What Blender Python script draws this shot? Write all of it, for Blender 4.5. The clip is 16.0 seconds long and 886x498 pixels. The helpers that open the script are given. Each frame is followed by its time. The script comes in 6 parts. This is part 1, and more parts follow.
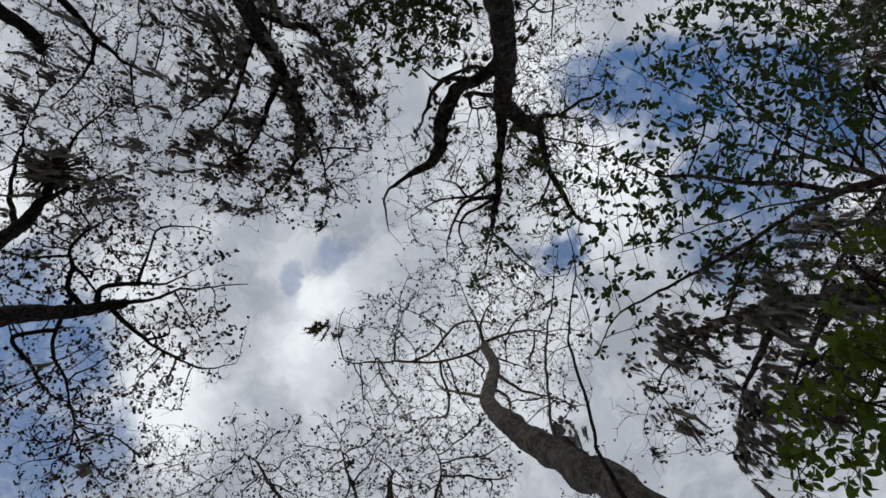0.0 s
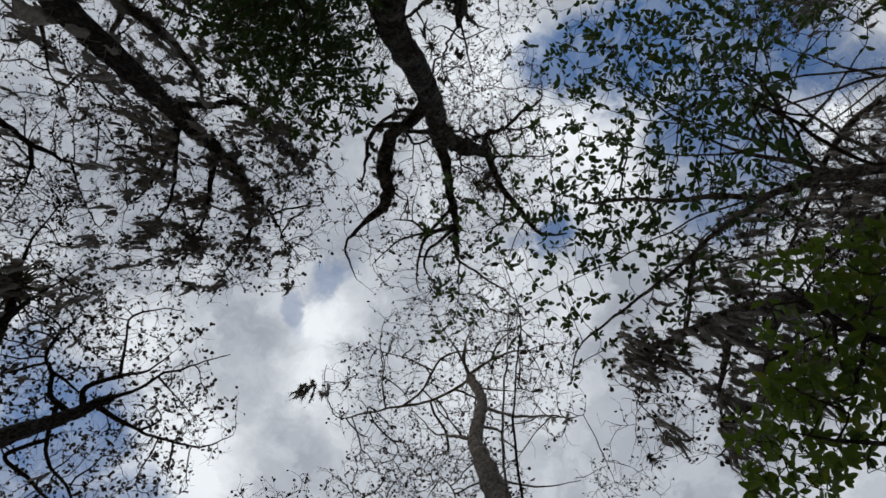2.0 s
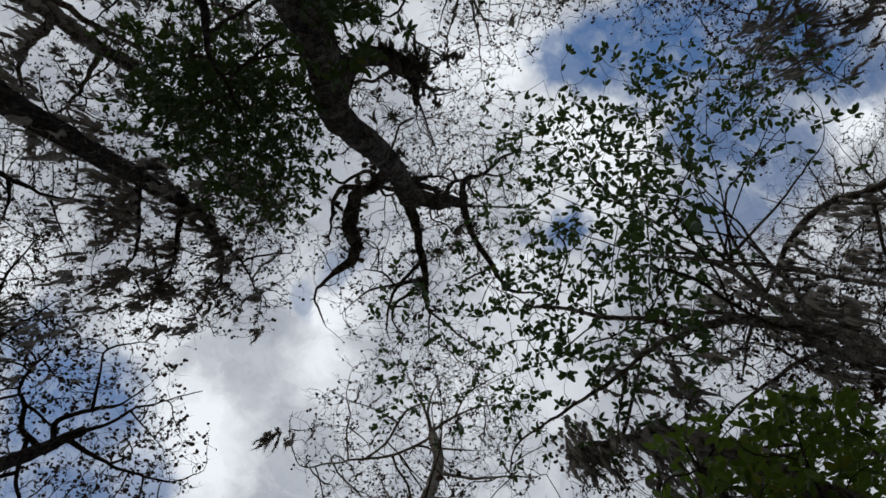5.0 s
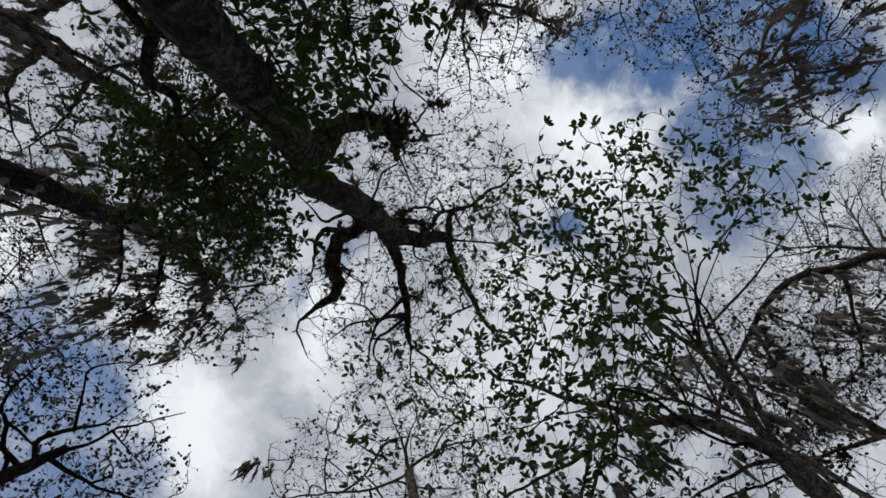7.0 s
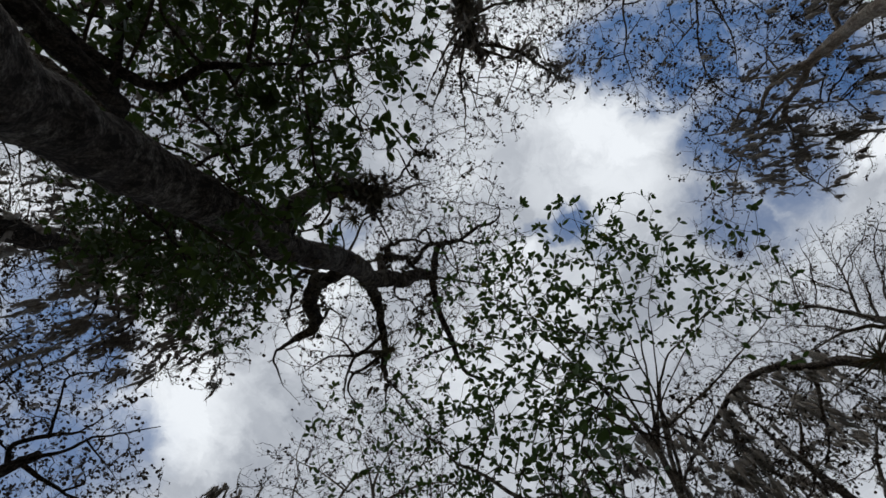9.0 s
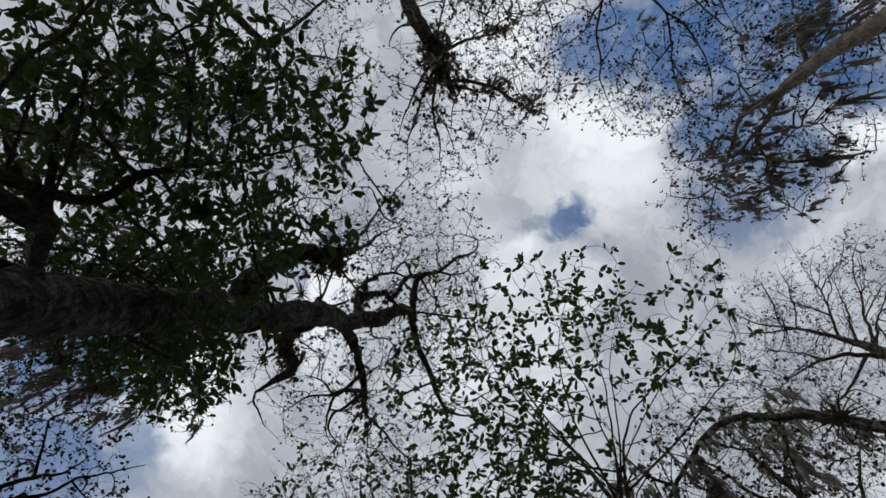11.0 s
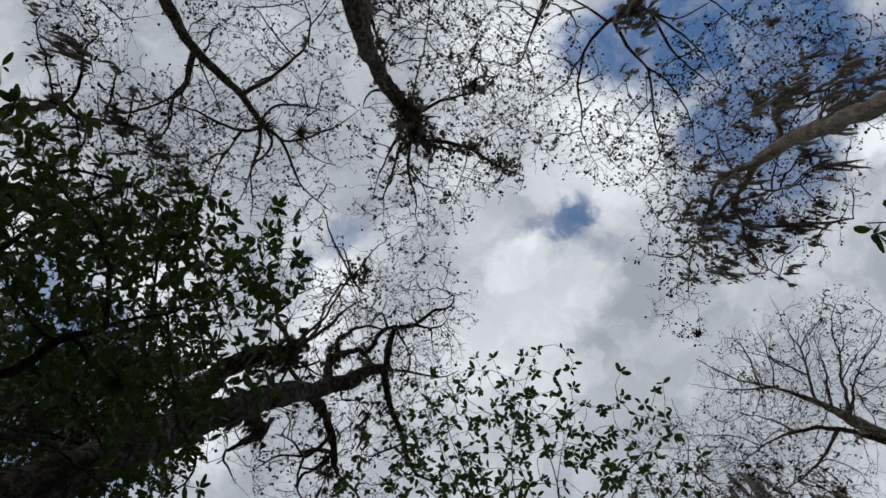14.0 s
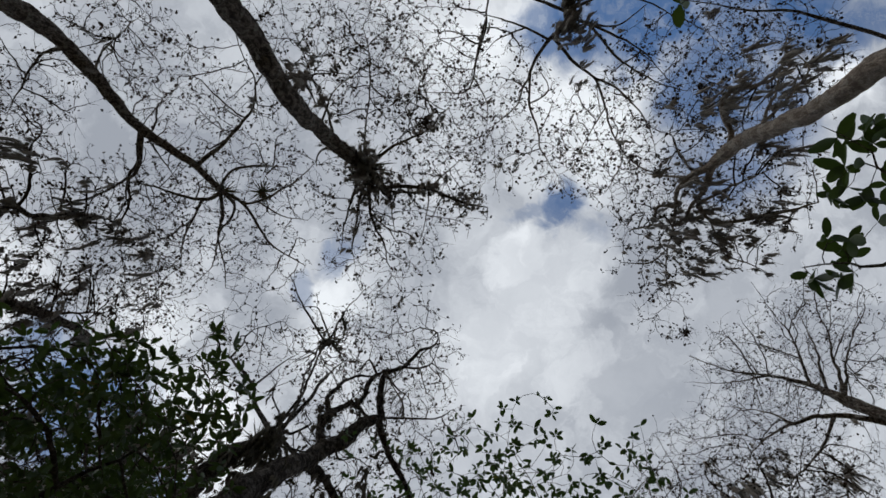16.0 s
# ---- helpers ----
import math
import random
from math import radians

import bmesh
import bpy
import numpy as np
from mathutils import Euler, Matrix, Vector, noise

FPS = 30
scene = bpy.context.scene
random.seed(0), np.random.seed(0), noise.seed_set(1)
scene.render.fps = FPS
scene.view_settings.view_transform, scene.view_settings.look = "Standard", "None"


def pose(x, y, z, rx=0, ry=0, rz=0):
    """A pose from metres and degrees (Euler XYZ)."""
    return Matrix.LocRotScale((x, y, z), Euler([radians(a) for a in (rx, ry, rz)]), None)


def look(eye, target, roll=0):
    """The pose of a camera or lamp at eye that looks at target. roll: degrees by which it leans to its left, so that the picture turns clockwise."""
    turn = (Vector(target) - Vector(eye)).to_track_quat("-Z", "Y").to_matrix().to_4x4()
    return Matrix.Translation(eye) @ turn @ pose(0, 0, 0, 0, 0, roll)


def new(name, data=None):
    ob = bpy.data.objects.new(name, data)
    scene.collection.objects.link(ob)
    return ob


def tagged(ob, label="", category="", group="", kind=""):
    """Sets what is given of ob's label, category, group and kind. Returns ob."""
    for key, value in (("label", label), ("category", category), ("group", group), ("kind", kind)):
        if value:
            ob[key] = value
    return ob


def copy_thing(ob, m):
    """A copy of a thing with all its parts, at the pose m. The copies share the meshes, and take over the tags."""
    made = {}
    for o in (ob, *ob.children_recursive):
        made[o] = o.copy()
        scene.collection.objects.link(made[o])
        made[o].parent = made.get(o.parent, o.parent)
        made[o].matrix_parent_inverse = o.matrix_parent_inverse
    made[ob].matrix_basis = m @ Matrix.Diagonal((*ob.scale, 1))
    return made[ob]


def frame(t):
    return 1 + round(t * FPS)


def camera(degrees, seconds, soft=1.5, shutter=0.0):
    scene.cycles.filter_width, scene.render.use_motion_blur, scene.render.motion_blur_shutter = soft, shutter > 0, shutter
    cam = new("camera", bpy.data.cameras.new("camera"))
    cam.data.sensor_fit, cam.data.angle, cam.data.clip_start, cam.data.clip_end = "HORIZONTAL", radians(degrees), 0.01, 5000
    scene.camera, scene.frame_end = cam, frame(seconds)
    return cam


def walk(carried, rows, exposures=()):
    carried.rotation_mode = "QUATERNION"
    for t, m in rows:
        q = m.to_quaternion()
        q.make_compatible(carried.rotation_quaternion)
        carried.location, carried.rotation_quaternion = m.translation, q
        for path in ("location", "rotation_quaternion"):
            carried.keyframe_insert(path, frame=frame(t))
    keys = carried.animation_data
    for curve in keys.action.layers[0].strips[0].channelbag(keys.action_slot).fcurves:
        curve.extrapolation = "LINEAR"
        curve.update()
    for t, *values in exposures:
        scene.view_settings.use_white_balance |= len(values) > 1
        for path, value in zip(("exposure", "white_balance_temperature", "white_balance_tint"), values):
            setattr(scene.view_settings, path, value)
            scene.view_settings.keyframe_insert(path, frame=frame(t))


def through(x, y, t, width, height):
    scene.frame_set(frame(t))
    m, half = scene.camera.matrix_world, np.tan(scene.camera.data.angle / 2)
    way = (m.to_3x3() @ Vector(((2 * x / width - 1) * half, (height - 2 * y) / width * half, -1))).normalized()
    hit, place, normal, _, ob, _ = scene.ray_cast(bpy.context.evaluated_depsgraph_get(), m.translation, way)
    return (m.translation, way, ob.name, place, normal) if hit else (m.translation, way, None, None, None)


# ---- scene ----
cam = camera(65.5, 16.0, soft=1.55, shutter=0.0)
PATH = [
    (0, -0.062, -0.188, 1.425, 178.68, 0.20, 1.02),
    (0.5, 0.043, -0.289, 1.448, 178.85, 0.31, 3.49),
    (1, 0.107, -0.393, 1.449, 178.91, 0.67, 6.58),
    (1.5, 0.209, -0.493, 1.460, 178.91, 0.96, 9.62),
    (2, 0.343, -0.597, 1.450, 178.94, 1.04, 12.01),
    (2.5, 0.457, -0.691, 1.455, 178.89, 1.04, 13.17),
    (3, 0.585, -0.792, 1.471, 178.86, 0.84, 13.15),
    (3.5, 0.705, -0.886, 1.493, 178.90, 0.55, 12.19),
    (4, 0.816, -0.976, 1.496, 178.89, 0.14, 10.87),
    (4.2, 0.872, -1.025, 1.506, 178.80, -0.05, 10.37),
    (6.3, 1.199, -1.635, 1.471, 177.97, 0.37, 9.97),
    (6.5, 1.238, -1.680, 1.463, 177.93, 0.27, 9.69),
    (7, 1.304, -1.808, 1.484, 177.76, 0.24, 8.47),
    (7.5, 1.380, -1.949, 1.492, 177.62, 0.10, 6.58),
    (8, 1.462, -2.097, 1.535, 177.33, -0.15, 5.18),
    (8.5, 1.574, -2.260, 1.545, 177.12, -0.35, 4.48),
    (8.7, 1.610, -2.336, 1.559, 176.97, -0.35, 4.46),
    (10.8, 1.970, -2.868, 1.589, 176.79, -0.12, 6.37),
    (11, 2.003, -2.914, 1.595, 176.78, -0.13, 6.07),
    (11.5, 2.091, -3.042, 1.614, 176.89, -0.17, 5.57),
    (12, 2.164, -3.177, 1.625, 176.96, -0.32, 4.74),
    (12.5, 2.241, -3.305, 1.645, 176.91, -0.47, 3.90),
    (13, 2.328, -3.457, 1.678, 176.75, -0.59, 3.62),
    (13.5, 2.402, -3.593, 1.674, 176.61, -0.61, 4.02),
    (14, 2.486, -3.720, 1.695, 176.54, -0.45, 5.24),
    (14.5, 2.578, -3.836, 1.724, 176.61, -0.20, 7.19),
    (15, 2.658, -3.934, 1.727, 176.73, 0.02, 9.45),
    (15.5, 2.765, -4.044, 1.746, 176.79, 0.24, 11.69),
    (16, 2.867, -4.160, 1.765, 176.87, 0.51, 13.78),
]
walk(cam, [(t, pose(*p)) for t, *p in PATH])
EXPOSURE = 0.0
scene.view_settings.exposure = EXPOSURE

# ---- world: broken cloud over a blue sky, thin sun ----
SUN_ELEVATION, SUN_TURN = 52.0, 215.0
world = bpy.data.worlds.new("sky")
scene.world = world
world.use_nodes = True


class Nodes:
    """A short way to lay out a node tree."""

    def __init__(self, tree):
        self.tree = tree
        tree.nodes.clear()

    def add(self, kind, *links):
        node = self.tree.nodes.new(kind)
        for n, source in enumerate(links):
            self.put(node, n, source)
        return node

    def put(self, node, socket, source):
        if source is None:
            return
        if isinstance(source, bpy.types.NodeSocket):
            self.tree.links.new(source, node.inputs[socket])
        else:
            node.inputs[socket].default_value = source

    def math(self, operation, a, b=None, clamp=False):
        node = self.add("ShaderNodeMath", a, b)
        node.operation, node.use_clamp = operation, clamp
        return node.outputs[0]

    def vector(self, operation, a, b=None):
        node = self.add("ShaderNodeVectorMath", a, b)
        node.operation = operation
        return node.outputs["Value" if operation in ("LENGTH", "DOT_PRODUCT") else "Vector"]

    def noise(self, vector, scale, detail=4.0, rough=0.55, distortion=0.0):
        node = self.add("ShaderNodeTexNoise", vector)
        node.inputs["Scale"].default_value = scale
        node.inputs["Detail"].default_value = detail
        node.inputs["Roughness"].default_value = rough
        node.inputs["Distortion"].default_value = distortion
        return node.outputs

    def ramp(self, value, low, high, to_low=0.0, to_high=1.0, smooth=True):
        node = self.add("ShaderNodeMapRange", value, low, high, to_low, to_high)
        node.interpolation_type = "SMOOTHSTEP" if smooth else "LINEAR"
        return node.outputs[0]

    def mix(self, factor, a, b, blend="MIX"):
        node = self.add("ShaderNodeMix")
        node.data_type, node.blend_type = "RGBA", blend
        self.put(node, 0, factor)
        self.put(node, 6, a)
        self.put(node, 7, b)
        return node.outputs[2]


def build_sky():
    n = Nodes(world.node_tree)
    direction = n.add("ShaderNodeTexCoord").outputs["Generated"]
    split = n.add("ShaderNodeSeparateXYZ", direction)
    height = n.math("MAXIMUM", split.outputs[2], 0.06)
    flat = n.add("ShaderNodeCombineXYZ", n.math("DIVIDE", split.outputs[0], height), n.math("DIVIDE", split.outputs[1], height)).outputs[0]
    wobble = n.vector("SUBTRACT", n.noise(flat, 8.0, 5.0, 0.6)[1], (0.5, 0.5, 0.5))
    curl = n.vector("SUBTRACT", n.noise(flat, 26.0, 6.0, 0.6, 0.6)[1], (0.5, 0.5, 0.5))
    warped = n.vector("ADD", flat, n.vector("MULTIPLY", wobble, (0.10, 0.10, 0.0)))
    warped = n.vector("ADD", warped, n.vector("MULTIPLY", curl, (0.055, 0.055, 0.0)))

    def patch(u, v, wide, high, turn=0.0, inner=0.55, outer=1.25, top=1.0):
        m = n.add("ShaderNodeMapping", warped)
        m.vector_type = "TEXTURE"
        m.inputs["Location"].default_value = (u, v, 0)
        m.inputs["Rotation"].default_value = (0, 0, radians(turn))
        m.inputs["Scale"].default_value = (wide, high, 1)
        return n.ramp(n.vector("LENGTH", m.outputs[0]), inner, outer, top, 0.0)

    def largest(values):
        value = values[0]
        for other in values[1:]:
            value = n.math("MAXIMUM", value, other)
        return value

    gaps = largest([
        patch(-0.148, 0.033, 0.048, 0.026, -25, 0.5, 1.15, 0.5), patch(-0.213, 0.072, 0.019, 0.038, 8, 0.4, 1.2, 0.42),
        patch(0.182, 0.030, 0.052, 0.034, -32, 0.55, 1.15, 0.88), patch(0.128, 0.037, 0.046, 0.012, -6, 0.3, 1.3, 0.5), patch(0.214, 0.078, 0.022, 0.034, -25, 0.3, 1.3, 0.36),
        patch(0.225, -0.205, 0.070, 0.048, 12, 0.5, 1.15, 0.85), patch(0.350, -0.200, 0.170, 0.080, 6, 0.6, 1.15, 0.95), patch(0.500, -0.180, 0.190, 0.105, 8, 0.6, 1.15, 0.95),
        patch(0.430, -0.070, 0.095, 0.090, 20, 0.5, 1.2, 0.86), patch(0.425, 0.045, 0.105, 0.065, 20, 0.4, 1.2, 0.76), patch(0.490, -0.040, 0.095, 0.120, 0, 0.4, 1.2, 0.8), patch(0.640, -0.120, 0.110, 0.050, 0, 0.5, 1.2, 0.85),
        patch(-0.585, 0.165, 0.130, 0.110, -20, 0.5, 1.2, 0.85), patch(-0.610, 0.060, 0.080, 0.060, 0, 0.4, 1.2, 0.65), patch(-0.640, 0.320, 0.200, 0.100, 0, 0.5, 1.2, 0.8),
        patch(-0.510, 0.290, 0.075, 0.065, 30, 0.5, 1.2, 0.72),
    ])
    gaps = n.math("MULTIPLY", gaps, n.ramp(n.noise(warped, 7.0, 6.0, 0.6)[0], 0.34, 0.56, 0.78, 1.0))
    gaps = n.math("MULTIPLY", gaps, n.ramp(n.noise(warped, 24.0, 6.0, 0.65, 0.4)[0], 0.33, 0.52, 0.74, 1.0))
    far = n.math("MULTIPLY", n.ramp(n.vector("LENGTH", flat), 0.75, 1.1), n.ramp(n.noise(flat, 1.6, 5.0)[0], 0.5, 0.62))
    gaps = n.math("MAXIMUM", gaps, far)

    broad = n.ramp(n.noise(warped, 3.2, 5.0, 0.5, 0.3)[0], 0.3, 0.72, 0.0, 1.0)
    puffs = n.ramp(n.noise(warped, 11.0, 8.0, 0.62, 0.5)[0], 0.4, 0.64, 0.0, 1.0)
    white = largest([
        patch(0.105, 0.096, 0.075, 0.052, -20, 0.45, 1.15), patch(0.140, 0.135, 0.120, 0.095, -20, 0.2, 1.4, 0.85), patch(-0.178, 0.100, 0.060, 0.040, -20, 0.3, 1.25, 0.8), patch(-0.200, 0.190, 0.050, 0.110, 5, 0.2, 1.3, 0.75),
        patch(0.250, -0.100, 0.120, 0.060, 6, 0.4, 1.3), patch(0.230, -0.020, 0.100, 0.090, 0, 0.2, 1.4, 0.8), patch(-0.420, 0.240, 0.110, 0.110, 0, 0.4, 1.3),
        patch(-0.450, 0.060, 0.070, 0.070, 0, 0.2, 1.4, 0.8), patch(-0.620, -0.060, 0.100, 0.070, 0, 0.2, 1.4), patch(0.610, -0.055, 0.060, 0.050, 0, 0.4, 1.3), patch(0.050, 0.020, 0.060, 0.080, 0, 0.1, 1.5, 0.6),
        patch(0.120, -0.240, 0.100, 0.110, 0, 0.1, 1.5, 0.9), patch(0.030, 0.220, 0.160, 0.100, 0, 0.1, 1.5, 0.6),
    ])
    grey = largest([
        patch(0.250, 0.175, 0.150, 0.085, 15, 0.1, 1.5), patch(0.070, -0.005, 0.055, 0.040, 0, 0.2, 1.3, 0.7), patch(-0.290, 0.080, 0.055, 0.110, 10, 0.3, 1.3),
        patch(-0.130, 0.005, 0.080, 0.030, -20, 0.2, 1.3, 0.7), patch(-0.270, -0.150, 0.250, 0.120, 0, 0.2, 1.3, 0.6), patch(-0.240, 0.240, 0.050, 0.090, 0, 0.2, 1.3, 0.7),
    ])
    light = n.math("ADD", n.math("MULTIPLY", broad, 0.36), n.math("ADD", n.math("MULTIPLY", puffs, 0.26), n.math("MULTIPLY", white, 0.62)))
    light = n.math("SUBTRACT", light, n.math("MULTIPLY", grey, 0.3), clamp=True)
    cloud = n.mix(light, (0.345, 0.375, 0.43, 1), (0.86, 0.90, 0.945, 1))
    cloud_light = n.add("ShaderNodeBackground", cloud, 1.0)

    sky = n.add("ShaderNodeTexSky")
    sky.sky_type, sky.sun_disc = "NISHITA", False
    sky.sun_elevation, sky.sun_rotation = radians(SUN_ELEVATION), radians(SUN_TURN)
    sky.air_density, sky.dust_density, sky.ozone_density = 1.0, 0.6, 2.0
    deep = n.mix(1.0, sky.outputs[0], (0.63, 1.0, 1.29, 1), "MULTIPLY")
    sky_light = n.add("ShaderNodeBackground", deep, 0.078)
    both = n.add("ShaderNodeMixShader", gaps)
    n.tree.links.new(cloud_light.outputs[0], both.inputs[1])
    n.tree.links.new(sky_light.outputs[0], both.inputs[2])
    out = n.add("ShaderNodeOutputWorld")
    n.tree.links.new(both.outputs[0], out.inputs[0])


build_sky()
sun = new("sun", bpy.data.lights.new("sun", "SUN"))
sun.data.energy, sun.data.angle, sun.data.color = 1.2, radians(12), (1.0, 0.95, 0.88)
turn, lift = radians(SUN_TURN), radians(SUN_ELEVATION)
sun.matrix_world = look((math.sin(turn) * math.cos(lift) * 60, math.cos(turn) * math.cos(lift) * 60, math.sin(lift) * 60), (0, 0, 0))


# ---- materials ----
def surface(name, build):
    material = bpy.data.materials.new(name)
    material.use_nodes = True
    n = Nodes(material.node_tree)
    out = n.add("ShaderNodeOutputMaterial")
    n.tree.links.new(build(n), out.inputs[0])
    return material


def principled(n, colour, rough, bump=None, strength=0.4, distance=0.01, gloss=0.3):
    node = n.add("ShaderNodeBsdfPrincipled")
    n.put(node, "Base Color", colour)
    n.put(node, "Roughness", rough)
    n.put(node, "Specular IOR Level", gloss)
    if bump is not None:
        relief = n.add("ShaderNodeBump")
        n.put(relief, "Strength", strength)
        n.put(relief, "Distance", distance)
        n.put(relief, "Height", bump)
        n.put(node, "Normal", relief.outputs[0])
    return node.outputs[0]


def bark(name, dark, pale, lichen, cover, stretch=0.3):
    def build(n):
        where = n.add("ShaderNodeTexCoord").outputs["Object"]
        bent = n.vector("ADD", where, n.vector("MULTIPLY", n.noise(where, 6.0, 3.0)[1], (0.06, 0.06, 0.12)))
        along = n.add("ShaderNodeMapping", bent)
        along.inputs["Scale"].default_value = (1, 1, stretch)
        furrow = n.noise(along.outputs[0], 30.0, 7.0, 0.72, 0.4)[0]
        fine = n.noise(where, 95.0, 5.0, 0.65)[0]
        blotch = n.noise(where, 5.0, 6.0, 0.65, 0.4)[0]
        spots = n.noise(where, 21.0, 5.0, 0.6)[0]
        colour = n.mix(n.ramp(furrow, 0.41, 0.62), dark, pale)
        colour = n.mix(n.math("MULTIPLY", n.ramp(n.math("ADD", n.math("MULTIPLY", blotch, 0.55), n.math("MULTIPLY", spots, 0.45)), 0.60 - cover, 0.68 - cover * 0.6), 0.8), colour, lichen)
        colour = n.mix(n.ramp(fine, 0.38, 0.6, 0.0, 0.7), colour, dark)
        height = n.math("ADD", furrow, n.math("ADD", n.math("MULTIPLY", fine, 0.35), n.math("MULTIPLY", spots, 0.4)))
        return principled(n, colour, 0.95, height, 1.0, 0.05, 0.06)
    return surface(name, build)


def leaf_surface(name, low, high, old, old_share, through=0.35, rough=0.45, glow=(0.06, 0.10, 0.015, 1)):
    def build(n):
        where = n.add("ShaderNodeTexCoord").outputs["Object"]
        chance = n.add("ShaderNodeNewGeometry").outputs["Random Per Island"]
        single = n.add("ShaderNodeObjectInfo").outputs["Random"]
        mixed = n.math("FRACT", n.math("ADD", chance, single))
        colour = n.mix(mixed, low, high)
        colour = n.mix(n.ramp(n.math("FRACT", n.math("MULTIPLY", mixed, 7.31)), 1.0 - old_share, 1.02 - old_share), colour, old)
        colour = n.mix(n.ramp(n.noise(where, 60.0, 3.0)[0], 0.35, 0.7, 0.0, 0.3), colour, low)
        solid = principled(n, colour, rough, n.noise(where, 90.0, 2.0)[0], 0.2, 0.003, 0.35)
        shine = n.add("ShaderNodeBsdfTranslucent", n.mix(0.5, colour, glow))
        both = n.add("ShaderNodeMixShader", through)
        n.tree.links.new(solid, both.inputs[1])
        n.tree.links.new(shine.outputs[0], both.inputs[2])
        return both.outputs[0]
    return surface(name, build)


def moss_surface(name, shade, old):
    def build(n):
        where = n.add("ShaderNodeTexCoord").outputs["Object"]
        chance = n.add("ShaderNodeNewGeometry").outputs["Random Per Island"]
        colour = n.mix(chance, tuple(v * 0.72 for v in shade) + (1,), tuple(v * 1.22 for v in shade) + (1,))
        colour = n.mix(n.ramp(n.noise(where, 2.2, 2.0)[0], 0.4, 0.65, 0.0, 0.5), colour, old)
        colour = n.mix(n.ramp(n.noise(where, 40.0, 4.0, 0.7)[0], 0.4, 0.62, 0.0, 0.75), colour, tuple(v * 0.45 for v in shade) + (1,))
        solid = principled(n, colour, 0.95, n.noise(where, 70.0, 4.0, 0.7)[0], 0.9, 0.02, 0.05)
        shine = n.add("ShaderNodeBsdfTranslucent", colour)
        both = n.add("ShaderNodeMixShader", 0.4)
        n.tree.links.new(solid, both.inputs[1])
        n.tree.links.new(shine.outputs[0], both.inputs[2])
        return both.outputs[0]
    return surface(name, build)


def ground_surface(n):
    where = n.add("ShaderNodeTexCoord").outputs["Object"]
    litter = n.add("ShaderNodeTexVoronoi", where)
    litter.inputs["Scale"].default_value = 9.0
    patches = n.noise(where, 0.35, 5.0, 0.6)[0]
    colour = n.mix(litter.outputs["Color"], (0.10, 0.07, 0.043, 1), (0.24, 0.18, 0.11, 1))
    colour = n.mix(n.ramp(patches, 0.45, 0.62), colour, (0.055, 0.075, 0.025, 1))
    return principled(n, colour, 0.9, n.math("ADD", litter.outputs["Distance"], n.noise(where, 30.0, 4.0)[0]), 0.6, 0.03, 0.2)


BARK_GREY = bark("grey_bark", (0.035, 0.027, 0.023, 1), (0.27, 0.23, 0.195, 1), (0.33, 0.32, 0.28, 1), 0.10)
BARK_ASH = bark("ash_bark", (0.10, 0.083, 0.07, 1), (0.36, 0.315, 0.275, 1), (0.42, 0.40, 0.36, 1), 0.12)
BARK_MOTTLED = bark("mottled_bark", (0.013, 0.0105, 0.009, 1), (0.095, 0.079, 0.069, 1), (0.23, 0.21, 0.19, 1), 0.12)
BARK_PALE = bark("pale_bark", (0.15, 0.12, 0.098, 1), (0.42, 0.36, 0.305, 1), (0.46, 0.43, 0.37, 1), 0.12)
BARK_DARK = bark("dark_bark", (0.010, 0.008, 0.007, 1), (0.082, 0.067, 0.058, 1), (0.15, 0.14, 0.12, 1), 0.05)
BARK_TWIG = bark("twig_bark", (0.035, 0.028, 0.024, 1), (0.13, 0.108, 0.092, 1), (0.22, 0.21, 0.18, 1), 0.02, 1.0)
LEAF_BUD = leaf_surface("bud_leaves", (0.024, 0.018, 0.015, 1), (0.046, 0.036, 0.026, 1), (0.07, 0.035, 0.025, 1), 0.12, 0.1, 0.7, (0.03, 0.02, 0.012, 1))
LEAF_BAY = leaf_surface("bay_leaves", (0.018, 0.032, 0.014, 1), (0.042, 0.073, 0.026, 1), (0.14, 0.13, 0.03, 1), 0.03, 0.29, 0.45, (0.09, 0.17, 0.025, 1))
LEAF_DARK = leaf_surface("evergreen_leaves", (0.014, 0.028, 0.008, 1), (0.032, 0.058, 0.014, 1), (0.14, 0.09, 0.02, 1), 0.015, 0.22, 0.5, (0.08, 0.14, 0.016, 1))
LEAF_SHRUB = leaf_surface("shrub_leaves", (0.028, 0.050, 0.012, 1), (0.060, 0.095, 0.016, 1), (0.16, 0.13, 0.02, 1), 0.05, 0.45, 0.5, (0.16, 0.24, 0.02, 1))
LEAF_AIR = leaf_surface("air_plant_leaves", (0.030, 0.030, 0.022, 1), (0.07, 0.066, 0.048, 1), (0.08, 0.05, 0.035, 1), 0.3, 0.12, 0.7)
MOSS = moss_surface("hanging_moss", (0.44, 0.41, 0.375), (0.26, 0.22, 0.19, 1))
MOSS_DARK = moss_surface("matted_moss", (0.17, 0.15, 0.125), (0.10, 0.10, 0.055, 1))
GROUND = surface("leaf_litter", ground_surface)


